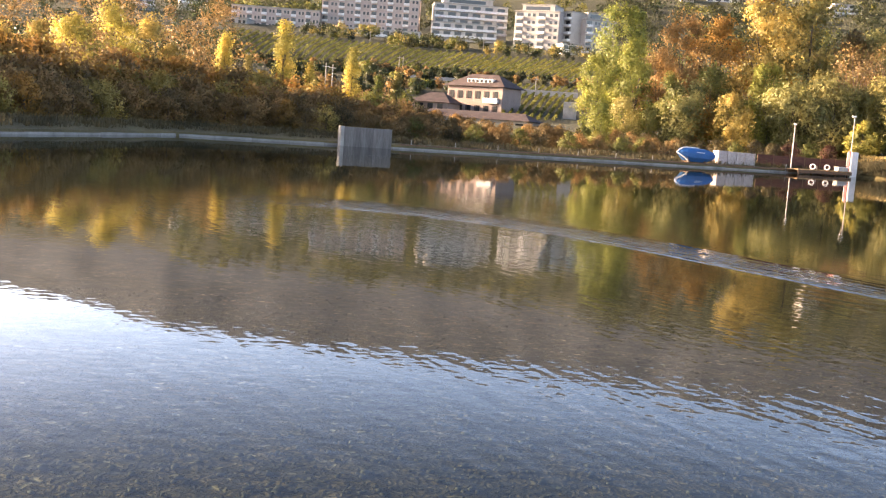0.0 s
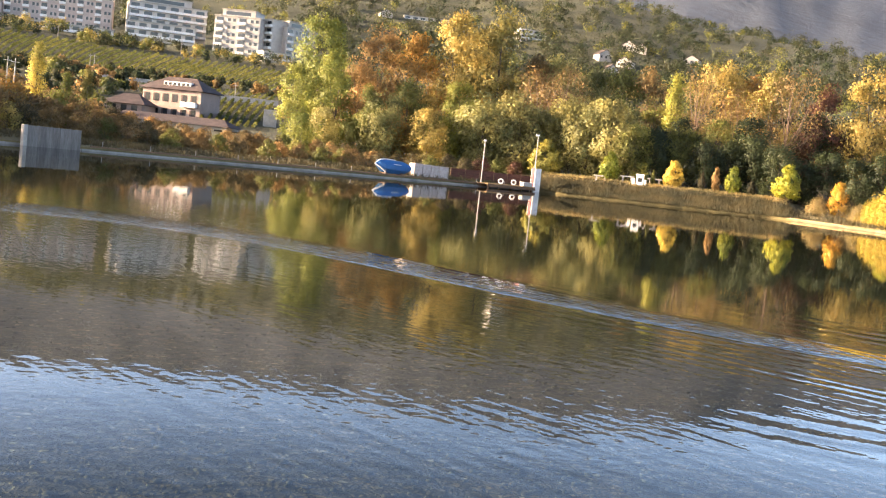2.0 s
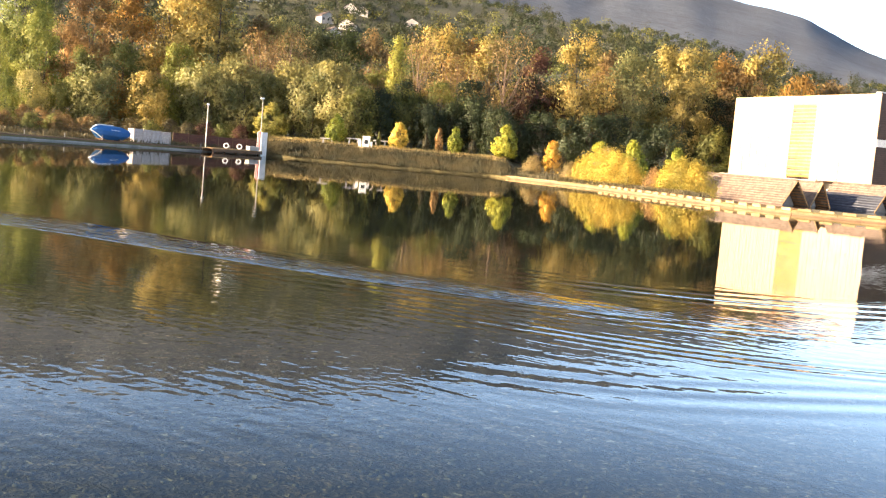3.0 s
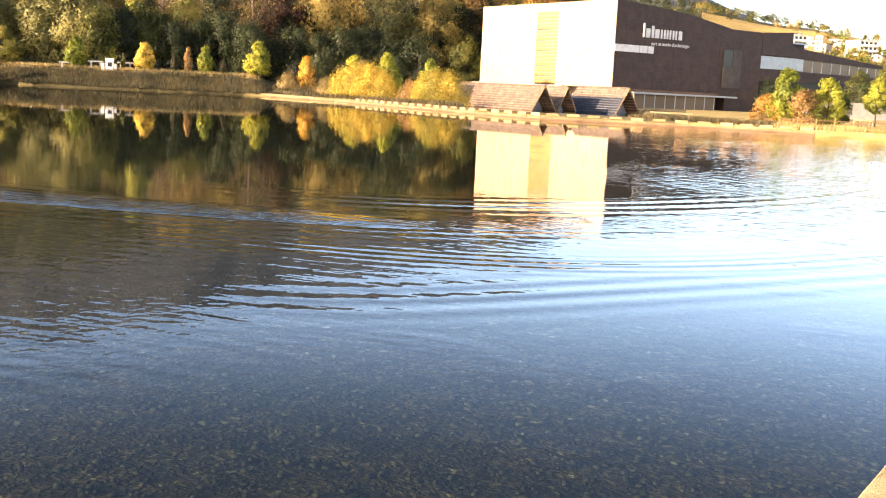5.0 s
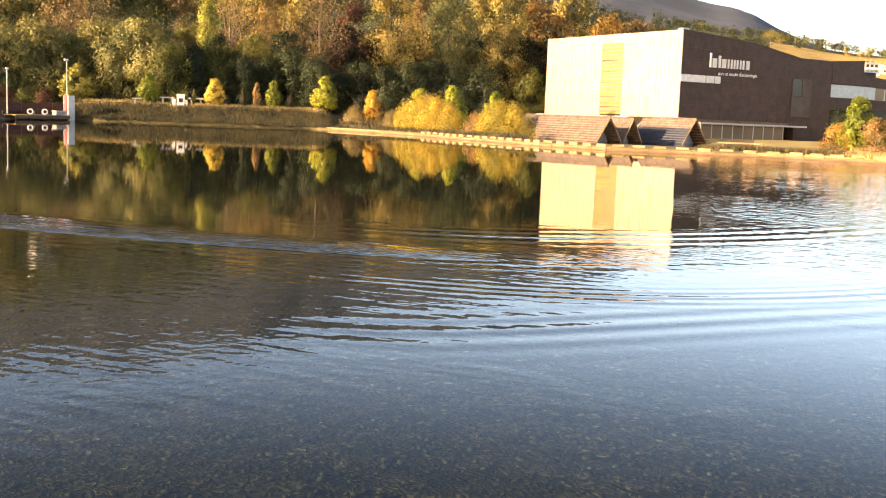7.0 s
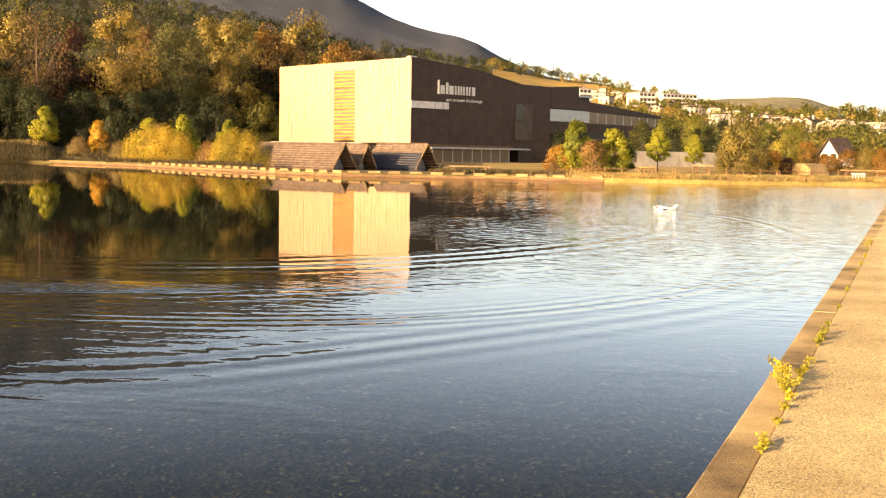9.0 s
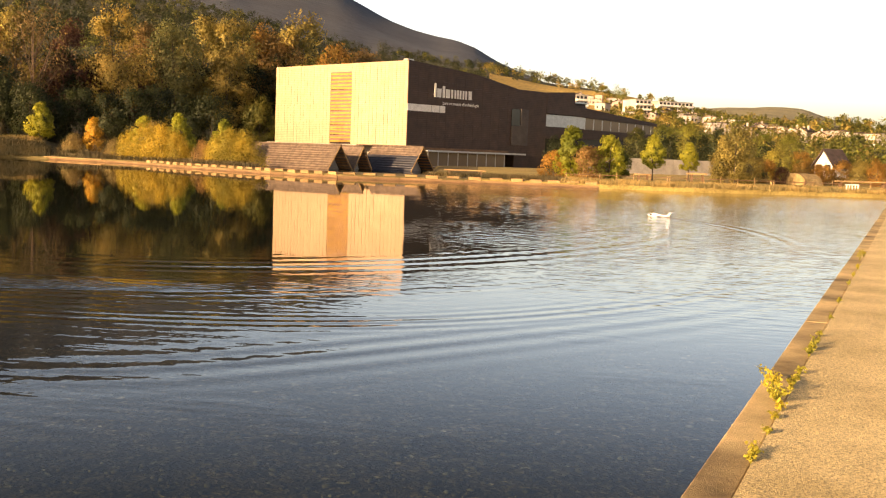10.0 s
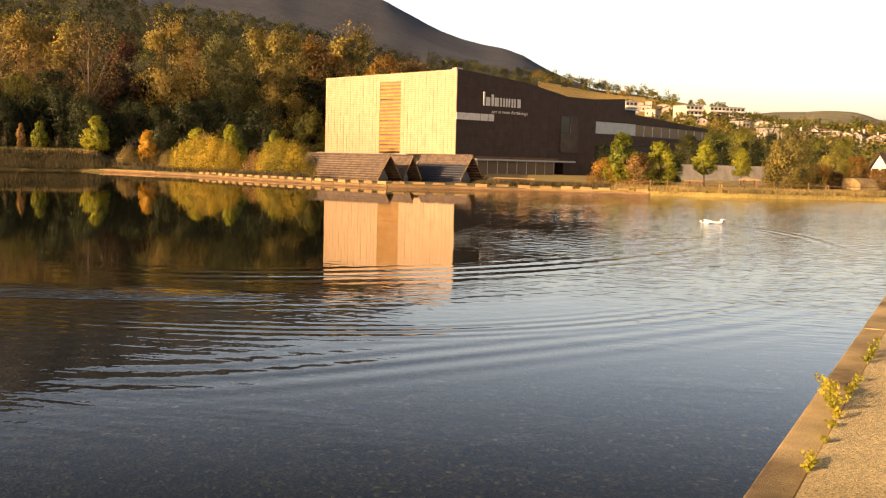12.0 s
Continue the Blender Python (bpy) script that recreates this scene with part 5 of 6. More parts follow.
# poles
for az, d, top, rad, label in ((-17.95, 117, 1.42, 0.075, "pale wooden pole on the far bank"), (-20.72, 122.5, 1.98, 0.065, "pale lamp pole beside the white post")):
    p = pol(az, d)
    z0 = 0.5
    h = EYE + d * math.tan(radians(top)) - z0
    po = thing("pole", Matrix.Translation((p.x, p.y, z0)), label, "pole", "poles")
    part("shaft", tube(bmesh.new(), [(0, 0, -0.6), (0, 0, h)], [rad, rad * 0.8], 8), M_PLASTER, po)
    part("cap", boxes((-0.28 if az < -20 else -0.13, 0.13, -0.13, 0.13, h + 0.005, h + 0.2), bevel=0.03), M_WHITE, po)
# white garden furniture on the bank
for az0, az1, lo, hi in ((-23.83, -24.6, 0.24, 0.40), (-25.2, -25.95, 0.30, 0.46), (-26.62, -27.4, 0.38, 0.52)):
    p0, p1 = pol(az0, 124), pol(az1, 124)
    m, L = along((p0.x, p0.y), (p1.x, p1.y), ground_z(az0, 124))
    h = 0.8
    tb = thing("bench_table", m, "long white stone table on the bank among the grass", "table", "bank tables")
    part("top", boxes((0, L, -0.3, 0.3, h - 0.16, h), bevel=0.02), M_PLASTER, tb)
    for x in (0.25, L - 0.45):
        part("leg", boxes((x, x + 0.2, -0.22, 0.22, -0.1, h - 0.16)), M_PLASTER, tb)
p = pol(-26.25, 123)
cab = thing("white_cabinet", Matrix.Translation((p.x, p.y, ground_z(-26.25, 123))) @ pose(0, 0, 0, 0, 0, -26), "small white stone oven on the bank", "oven")
part("body", boxes((-0.42, 0.42, -0.3, 0.3, -0.1, 1.15), (0.44, 0.72, -0.25, 0.25, 0.0, 0.75), (-0.9, -0.55, -0.25, 0.25, 0.0, 0.8), bevel=0.03), M_WHITE, cab)
part("hood", boxes((-0.46, 0.46, -0.34, 0.34, 1.16, 1.34), bevel=0.04), M_WHITE, cab)
part("mouth", boxes((-0.22, 0.22, -0.33, -0.305, 0.45, 0.9)), M_WINDOW, cab, "dark opening")

# ---- timber edging and deck along the near side of the park ----
DECK = [(64.6, 95.6), (64.2, 82.0), (61.0, 71.0), (58.2, 58.0), (57.8, 51.0), (61.0, 46.0), (64.5, 41.0), (67.0, 35.0)]
block_me = shared("block", boxes((0.0, 0.86, -0.12, 0.5, 0.0, 0.23), bevel=0.02), M_TIMBER)
run = 0.0
for (p, q) in zip(DECK, DECK[1:]):
    m, L = along(p, q)
    dk = thing("timber_edging", m, "pale timber edging with square blocks along the shore", "edging", "timber edging", "structure")
    n = max(1, round(L / 1.36))
    w = L / n
    me = shared("board", boxes((0.0, w - 0.04, -0.1, 1.3, 0.08, 0.20), bevel=0.01), M_PLANK)
    for i in range(n):
        run += w
        piece("board", me, dk, pose(i * w, 0, random.uniform(-0.012, 0.012)))
        if run > 17:
            piece("block", block_me, dk, pose(i * w + 0.3 + random.uniform(-0.05, 0.05), 0.12, 0.20 + random.uniform(0.0, 0.02), 0, 0, random.uniform(-3, 3)))
    part("waling", boxes((0, L, -0.06, 0.08, -0.7, 0.09)), M_WOOD, dk)
deck = thing("deck_tip", along(DECK[0], DECK[1])[0], "pale plank walkway ending in the water", "walkway")
part("planks", boxes((-0.6, 9.0, -0.25, 1.3, 0.20, 0.28), bevel=0.02), M_TIMBER, deck)

# ---- three small roofed huts on the deck ----
M_THATCH = rough_surface("grey_brown_shingle", (0.10, 0.075, 0.06), (0.22, 0.165, 0.13), 2.0, 16, 0.95, 0.8, 0.04)
M_SLATE = rough_surface("blue_grey_slate", (0.022, 0.027, 0.042), (0.05, 0.056, 0.08), 3, 20, 0.6, 0.5, 0.02)

M_BATTEN = rough_surface("reddish_battens", (0.22, 0.11, 0.05), (0.38, 0.20, 0.09), 2.0, 30, 0.8, 0.3)


def hut(foot, length, width, height, label, slate=0.0):
    """A long low hut; foot is the near corner at its open gable, the axis runs along the shore away from it."""
    base = Matrix.Translation((foot[0], foot[1], -0.34)) @ pose(0, 0, 0, 0, 0, 94)
    h = thing("hut", base, label, "hut", "huts on the deck")
    # local x along the ridge away from the gable, y to the camera's left hand of it: the far side lies at negative y
    courses, steps = 12, 18
    for side in (0, 1):
        for k in range(courses):
            t0, t1 = k / courses, (k + 1.25) / courses
            y0, y1 = -width / 2 * t0 + 0.12 * (1 - t0), -width / 2 * min(1.0, t1)
            z0, z1 = height * t0 + 0.03, height * min(1.0, t1)
            if side:
                y0, y1 = -width - y0, -width - y1
            bm = bmesh.new()
            rows = []
            for i in range(steps + 1):
                x = -0.6 + (length + 0.9) * i / steps
                dz, dy = random.uniform(-0.015, 0.015), random.uniform(-0.03, 0.03)
                rows.append([bm.verts.new(p) for p in ((x, y0 + dy, z0 + dz - 0.09), (x, y1, z1 - 0.10), (x, y1, z1), (x, y0 + dy, z0 + dz + 0.012))])
            for r0, r1 in zip(rows, rows[1:]):
                for q in range(4):
                    bm.faces.new((r0[q], r0[(q + 1) % 4], r1[(q + 1) % 4], r1[q]))
            bm.faces.new(rows[0])
            bm.faces.new(rows[-1][::-1])
            bmesh.ops.recalc_face_normals(bm, faces=bm.faces)
            is_slate = bool(slate) and t1 < slate
            part("course", bm, M_SLATE if is_slate else M_THATCH, h, "blue-grey slate course" if is_slate else "")
    part("ridge_cap", boxes((-0.66, length + 0.34, -width / 2 - 0.16, -width / 2 + 0.16, height - 0.02, height + 0.10), bevel=0.04), M_THATCH, h)
    g = prism([(-width + 0.3, 0.0), (-0.3, 0.0), (-width / 2, height - 0.35)], 0.08)
    bmesh.ops.transform(g, matrix=pose(0.95, 0, 0, 0, 0, 90), verts=g.verts)
    part("gable", g, M_PLASTER, h, "pale recessed gable wall")
    for s in (0, 1):
        a, b = Vector((-0.62, 0.05, -0.02)), Vector((-0.62, -width / 2, height - 0.02))
        if s:
            a.y, b.y = -width - a.y, -width - b.y
        part("bargeboard", tube(bmesh.new(), [a, b], [0.075, 0.075], 4), M_TIMBER, h)
        inner = [q + Vector((0.95, 0.0, -0.12)) for q in (a, b)]
        part("rafter", tube(bmesh.new(), inner, [0.05, 0.05], 4), M_WOOD, h)
        for k in range(10):
            c = a.lerp(b, (k + 0.5) / 10)
            part("batten", boxes((-0.58, 0.8, c.y - 0.07, c.y + 0.07, c.z - 0.26, c.z - 0.14)), M_BATTEN, h)
    return h


hut((81.2, 73.9), 12.3, 4.6, 2.82, "grey shingled hut reaching down to the ground")
hut((86.6, 75.0), 6.3, 3.6, 2.84, "small shingled hut between two longer ones")
hut((91.6, 71.3), 5.9, 5.2, 3.02, "shingled hut with a blue-grey slate lower roof", 0.72)

# ---- model seaplane on the water ----
BM = Matrix.Translation((36.6, 16.6, 0)) @ pose(0, 0, 0, 0, 0, 98) @ Matrix.Diagonal((0.66, 0.66, 0.5, 1))
M_FOAM = plain("white_foam_board", (0.82, 0.84, 0.86), 0.4)
M_BLACK = plain("black_plastic", (0.02, 0.02, 0.02), 0.4)
sp = thing("model_seaplane", BM, "white model seaplane with a T-tail skimming the water", "model plane")
bm = bmesh.new()
rings = []
for x, hw, zb, zt in ((0.66, 0.02, 0.09, 0.12), (0.60, 0.07, 0.03, 0.17), (0.48, 0.11, -0.02, 0.23), (0.30, 0.125, -0.04, 0.26), (0.12, 0.12, -0.04, 0.22), (-0.15, 0.10, -0.03, 0.15), (-0.40, 0.075, 0.0, 0.13), (-0.62, 0.04, 0.05, 0.12)):
    rings.append([bm.verts.new((x, hw * math.cos(t), (zb + zt) / 2 + (zt - zb) / 2 * math.sin(t))) for t in [2 * math.pi * k / 12 for k in range(12)]])
for r0, r1 in zip(rings, rings[1:]):
    for k in range(12):
        bm.faces.new((r0[k], r0[(k + 1) % 12], r1[(k + 1) % 12], r1[k]))
bm.faces.new(rings[0])
bm.faces.new(rings[-1][::-1])
bmesh.ops.recalc_face_normals(bm, faces=bm.faces)
part("hull", bm, M_FOAM, sp, smooth=True)
g = prism([(-0.42, 0.10), (-0.56, 0.10), (-0.70, 0.32), (-0.56, 0.32)], 0.03)
bmesh.ops.transform(g, matrix=Matrix.Translation((0, -0.015, 0)), verts=g.verts)
fin = part("fin", g, M_FOAM, sp)
part("tailplane", boxes((-0.78, -0.56, -0.24, 0.24, 0.322, 0.345), bevel=0.008), M_FOAM, fin)
part("wing", boxes((-0.10, 0.34, -0.50, -0.127, 0.06, 0.095), bevel=0.012), M_FOAM, sp)
part("wing", boxes((-0.10, 0.34, 0.127, 0.50, 0.06, 0.095), bevel=0.012), M_FOAM, sp)
for s in (-1, 1):
    part("float", boxes((-0.02, 0.26, s * 0.50 - 0.03, s * 0.50 + 0.03, -0.03, 0.10), bevel=0.015), M_FOAM, sp)
    part("propeller_duct", tube(bmesh.new(), [(0.36, s * 0.19, 0.15), (0.46, s * 0.19, 0.15)], [0.065, 0.06], 10), M_BLACK, sp, "dark round intake")
part("cockpit", boxes((0.50, 0.585, -0.05, 0.05, 0.17, 0.235), bevel=0.015), M_BLACK, sp)

# ---- kerb of the quay, its weeds ----
kerb = thing("kerb", QM, "long weathered kerb stones along the edge of the quay", "kerb", kind="structure")
me = shared("kerb_stone", boxes((0.004, 7.994, -0.2445, 0.0, 0.02, 0.335), bevel=0.012), M_KERB)
for i in range(15):
    piece("kerb_stone", me, kerb, pose(-36 + i * 8, random.uniform(-0.003, 0.003), random.uniform(-0.003, 0.003)))


def weed(x, y, h, n, seed):
    """A weed in the joint: stems with small round leaves. x along the kerb, y towards the water."""
    rng = np.random.default_rng(seed)
    p = QM @ Vector((x, y, 0.35))
    w = thing("weed", Matrix.Translation(p), "yellow-green weed growing in the kerb joint", "weed", "weeds")
    bm = bmesh.new()
    V, F = [], []
    for i in range(n):
        a = rng.uniform(0, 2 * math.pi)
        r = h * rng.uniform(0.1, 0.5)
        tip = Vector((r * math.cos(a), r * math.sin(a), h * rng.uniform(0.3, 1.0)))
        mid = tip * 0.5 + Vector((0, 0, 0.12 * h))
        tube(bm, [(0, 0, -0.02), mid, tip], [0.004, 0.003, 0.0015], 4)
        for k in range(9):
            c = mid.lerp(tip, k / 8) + Vector(rng.normal(size=3) * 0.012)
            u = Vector(rng.normal(size=3)).normalized() * rng.uniform(0.008, 0.017)
            v = u.cross(Vector(rng.normal(size=3))).normalized() * u.length * 0.8
            b = len(V)
            V += [c - u, c - 0.3 * u + v, c + u, c - 0.3 * u - v]
            F.append((b, b + 1, b + 2, b + 3))
    part("stems", bm, M_LEAF["lime"], w)
    lv = raw_object("leaves", V, F, M_LEAF["weed"])
    lv.parent = w
    return w


# along the kerb: distance from the standpoint's foot, offset to the water, height, stems
for i, (x, y, h, n) in enumerate([(7.55, -0.2, 0.16, 13), (7.75, -0.16, 0.19, 11), (7.95, -0.1, 0.17, 7), (8.4, -0.02, 0.18, 3), (7.3, -0.24, 0.08, 6), (7.05, -0.24, 0.05, 5),
                                  (8.75, -0.24, 0.07, 6), (10.3, -0.24, 0.10, 8), (10.9, -0.23, 0.06, 5), (13.9, -0.24, 0.06, 5), (17.4, -0.24, 0.07, 6), (20.8, -0.2, 0.20, 9), (21.6, -0.24, 0.17, 8),
                                  (5.9, -0.24, 0.05, 6), (6.05, -0.235, 0.07, 7), (6.6, -0.24, 0.04, 4), (8.1, -0.235, 0.08, 7), (8.28, -0.24, 0.06, 5), (8.5, -0.24, 0.05, 4), (9.7, -0.235, 0.08, 6), (9.95, -0.24, 0.10, 8), (10.05, -0.24, 0.07, 5), (12.3, -0.24, 0.04, 4), (16.2, -0.24, 0.06, 5), (18.8, -0.24, 0.1, 7)]):
    weed(x, y, h, n, 100 + i)

# ---- buildings and vineyards on the hill ----
def span(az0, az1, d0, d1, el):
    """A frame on the slope from one bearing to the next, its length, at a given base elevation."""
    p, q = pol(az0, d0), pol(az1, d1)
    d = 0.5 * (d0 + d1)
    m, L = along((p.x, p.y), (q.x, q.y), EYE + d * math.tan(radians(el)))
    return m, L


def apartment(az0, az1, d0, d1, base, storeys, label, depth=14, bays=6, side=True, sh=2.9, style=0, attic=0.0):
    """A block of flats: wall, roof slab, a balcony band and windows on every storey. y points away from the basin."""
    m, L = span(az0, az1, d0, d1, base)
    b = thing("apartment_block", m, label, "apartment block", "blocks of flats")
    H = storeys * sh
    part("wall", boxes((0, L, 0, depth, -3, H)), M_PINKISH if style == 2 else M_PLASTER, b)
    part("roof", boxes((-0.3, L + 0.3, -0.3, depth + 0.3, H + 0.01, H + 0.4)), M_CONCRETE, b)
    if attic:
        pent = part("penthouse", boxes((L * 0.12, L * attic, 2.0, depth - 2, H + 0.42, H + 3.0)), M_PLASTER, b)
        part("penthouse_roof", boxes((L * 0.10, L * (attic + 0.02), 1.6, depth - 1.6, H + 3.01, H + 3.25)), M_CONCRETE, pent)
        part("window", boxes((L * 0.2, L * (attic - 0.1), 1.94, 1.99, H + 0.9, H + 2.3)), M_WINDOW, pent)
    w = L / bays
    wm = shared("window", boxes((0, w * 0.62, -0.05, -0.01, 0, 1.45)), M_WINDOW)
    sm = shared("window", boxes((0, w * 0.26, -0.05, -0.01, 0, 1.2)), M_WINDOW)
    full = boxes((0, L, -1.3, -0.02, 0, 0.95)) if style == 1 else boxes((0, w * 0.7, -1.2, -0.02, 0, 0.95))
    bal = shared("balcony", full, M_WHITE)
    for s in range(storeys):
        z = s * sh
        if style == 1:
            piece("balcony", bal, b, pose(0, 0, z))
        for i in range(bays):
            if style == 1 or i % 2 == 0:
                piece("window", wm, b, pose(i * w + 0.15 * w, 0, z + 0.98))
                if style != 1:
                    piece("balcony", bal, b, pose(i * w + 0.1 * w, 0, z))
            else:
                piece("window", sm, b, pose(i * w + 0.15 * w, 0, z + 1.0))
                piece("window", sm, b, pose(i * w + 0.6 * w, 0, z + 1.0))
    return b


M_PINKISH = rough_surface("rosy_plaster", (0.46, 0.37, 0.32), (0.60, 0.50, 0.44), 0.3, 8, 0.9, 0.1, random_amount=0.08)
apartment(11.4, 6.9, 452, 448, 4.05, 4, "long pale apartment block with white balconies on the hill", bays=12, style=2)
apartment(11.6, 10.6, 440, 438, 3.72, 3, "low stepped apartment wing with white balconies", bays=2)
apartment(6.8, 1.75, 456, 452, 4.35, 6, "tall rosy apartment block with stacked white balconies", bays=12, style=2)
apartment(6.6, 1.6, 445, 442, 4.15, 2, "long white terraced base of an apartment block", bays=10, style=1, sh=2.7, depth=8)
apartment(7.3, 5.4, 432, 430, 4.02, 1, "low white terrace in front of the flats", bays=5, style=1, depth=6)
apartment(0.95, -2.9, 455, 458, 5.0, 4, "white apartment block with full-width balconies", bays=6, style=1, attic=0.8)
apartment(1.05, -2.4, 446, 446, 4.75, 2, "white lower storeys of an apartment block", bays=6, style=1, depth=8)
apartment(-3.3, -5.6, 442, 436, 4.48, 5, "white cubic apartment block above the vineyard", bays=4, attic=0.85, depth=16)
apartment(-5.62, -6.25, 446, 440, 4.55, 5, "narrow balcony tower of a white apartment block", bays=2, style=1, depth=10)
apartment(-7.0, -8.6, 440, 446, 4.6, 4, "white apartment block half hidden by trees", bays=4, depth=14, attic=0.8)
apartment(-5.9, -7.4, 424, 428, 4.4, 1, "low white building between blocks of flats", bays=4, style=1, depth=8)
apartment(18.2, 15.2, 470, 474, 4.7, 2, "long pale building on the hazy hill", bays=6, style=1)
apartment(23.0, 20.0, 460, 466, 3.6, 2, "long low white building on the hazy hill", bays=8, style=1)
apartment(14.0, 12.6, 520, 522, 5.35, 1, "pale building high on the hazy hill", bays=4, style=1, depth=5)


def house(az, d, el, w, dp, h, rise, turn, wall, label, chimney=True, group="houses on the hill"):
    """A small house with a pitched roof; el is the elevation of its foot."""
    p = pol(az, d)
    b = thing("house", Matrix.Translation((p.x, p.y, EYE + d * math.tan(radians(el)))) @ pose(0, 0, 0, 0, 0, az + turn), label, "house", group)
    part("wall", boxes((-w / 2, w / 2, -dp / 2, dp / 2, -3, h)), wall, b)
    gable = prism([(-w / 2, h + 0.01), (w / 2, h + 0.01), (0, h + rise - 0.3)], dp)
    bmesh.ops.transform(gable, matrix=Matrix.Translation((0, -dp / 2, 0)), verts=gable.verts)
    part("gable", gable, wall, b)
    k = 0.28 * rise / (w / 2 + 0.5)
    g = prism([(-w / 2 - 0.5, h - k), (0, h + rise - 0.27), (w / 2 + 0.5, h - k), (w / 2 + 0.5, h + 0.27 - k), (0, h + rise), (-w / 2 - 0.5, h + 0.27 - k)], dp + 0.8)
    bmesh.ops.transform(g, matrix=Matrix.Translation((0, -dp / 2 - 0.4, 0)), verts=g.verts)
    roof = part("roof", g, M_ROOF, b)
    n = max(2, int(w / 3))
    for s in range(max(1, int(h / 2.8))):
        for i in range(n):
            x = -w / 2 + (i + 0.5) * w / n
            part("window", boxes((x - 0.5, x + 0.5, -dp / 2 - 0.05, -dp / 2 - 0.01, s * 2.8 + 0.9, s * 2.8 + 2.3)), M_WINDOW, b)
    if chimney:
        part("chimney", boxes((w * 0.2, w * 0.2 + 0.7, -0.4, 0.4, h + rise * 0.3, h + rise + 0.8)), M_PLASTER, roof)
    return b


def slope_distance(az, el):
    """How far up the slope the ground reaches an elevation."""
    return next((d for d in range(430, 1000, 10) if ground_z(az, d) - EYE > d * math.tan(radians(el))), 990)


for az, el in [(-12.0, 7.2), (-24.0, 5.5), (-23.6, 6.1), (-24.9, 6.8), (-25.5, 6.75), (-24.8, 5.95), (-28.2, 6.4)]:
    d = slope_distance(az, el)
    house(az, d, math.degrees(math.atan2(ground_z(az, d) - EYE, d)) - 0.03, random.uniform(7, 10), 8, random.uniform(2.6, 3.6), 3.0, random.uniform(-40, 40), M_PLASTER, "white house among trees on the wooded hill", False)


upper = slope_distance(-14.8, 7.3)
apartment(-13.0, -16.6, upper, upper + 6, 7.25, 1, "long low white apartment block on the upper hill", bays=9, style=1, depth=12)
upper = slope_distance(-19.8, 6.75)
apartment(-19.2, -20.5, upper, upper + 6, 6.7, 3, "white stepped apartment block above the trees", bays=4, style=1, depth=14)
# town on the hill beyond the museum
rt = random.Random(5)
for az, el in [(-61.1, 3.0), (-61.6, 2.85), (-62.0, 2.8), (-62.4, 2.6), (-62.9, 2.95), (-63.4, 2.85), (-63.7, 2.4), (-64.1, 2.2), (-64.6, 2.9), (-64.9, 2.6), (-65.3, 2.75), (-65.7, 2.5), (-66.1, 2.65), (-66.5, 2.4), (-66.8, 2.55), (-67.2, 2.3), (-67.6, 2.35),
               (-68.0, 2.1), (-68.4, 2.25), (-68.8, 2.15), (-69.3, 1.95), (-69.8, 1.95), (-70.3, 1.8), (-70.8, 1.75), (-71.4, 1.7), (-72.0, 1.55), (-72.6, 1.6), (-73.2, 1.5), (-74.0, 1.5), (-75.0, 1.35), (-76.0, 1.4), (-65.0, 2.2), (-66.4, 2.1), (-68.2, 1.8), (-69.6, 1.6), (-71.0, 1.5), (-62.2, 3.0), (-63.1, 2.7), (-64.3, 2.7), (-65.5, 2.3), (-66.9, 2.2), (-67.9, 2.3), (-69.0, 2.1), (-70.0, 1.7), (-70.6, 1.95), (-71.7, 1.8), (-72.3, 1.75), (-73.6, 1.65), (-74.5, 1.55), (-75.6, 1.5)]:
    el -= 0.4 * min(1.0, max(0.0, (-az - 65.5) / 4))  # the town drops towards the lake
    d = slope_distance(az, el)
    flat = rt.random() < 0.45
    house(az, d, math.degrees(math.atan2(ground_z(az, d) - EYE, d)), rt.uniform(4.5, 8), 7, rt.uniform(3.0, 5.5) if flat else rt.uniform(2.4, 4.2), 0.5 if flat else rt.uniform(1.2, 2.0), rt.uniform(-45, 45), rt.choice((M_PLASTER, M_PLASTER, M_PINKISH)),
          "pale flat-roofed house in the hillside town" if flat else "pale house in the hillside town", not flat, group="town houses")
apartment(-64.1, -64.9, 640, 646, 2.40, 3, "white stepped apartment block in the town", bays=4, style=1, depth=14)
apartment(-65.3, -67.0, 700, 716, 2.40, 3, "long terraced apartment block in the town", bays=9, style=1, depth=14)
apartment(-61.0, -61.6, 560, 564, 2.75, 2, "white block of flats behind the museum", bays=3, style=1, depth=12)
apartment(-68.2, -70.0, 640, 660, 1.55, 3, "long pale block in the hillside town", bays=8, style=1, depth=12)
# pink house by the lower vineyard, with its low wing and a long barn
m, L = span(-0.05, -2.95, 201, 195, 1.18)
ph = thing("pink_house", m, "pink plastered three-storey house with a hipped roof", "house")
part("wall", boxes((0, L, 0, 7, -4, 3.9)), M_PINK, ph)


def hip(L, dp, z, rise, over=0.8, inset=3.5):
    bm = bmesh.new()
    a = [bm.verts.new(p) for p in ((-over, -over, z), (L + over, -over, z), (L + over, dp + over, z), (-over, dp + over, z))]
    t = [bm.verts.new(p) for p in ((inset, dp / 2, z + rise), (L - inset, dp / 2, z + rise))]
    for f in ((a[0], a[1], t[1], t[0]), (a[1], a[2], t[1]), (a[2], a[3], t[0], t[1]), (a[3], a[0], t[0]), (a[3], a[2], a[1], a[0])):
        bm.faces.new(f)
    bmesh.ops.recalc_face_normals(bm, faces=bm.faces)
    return bm


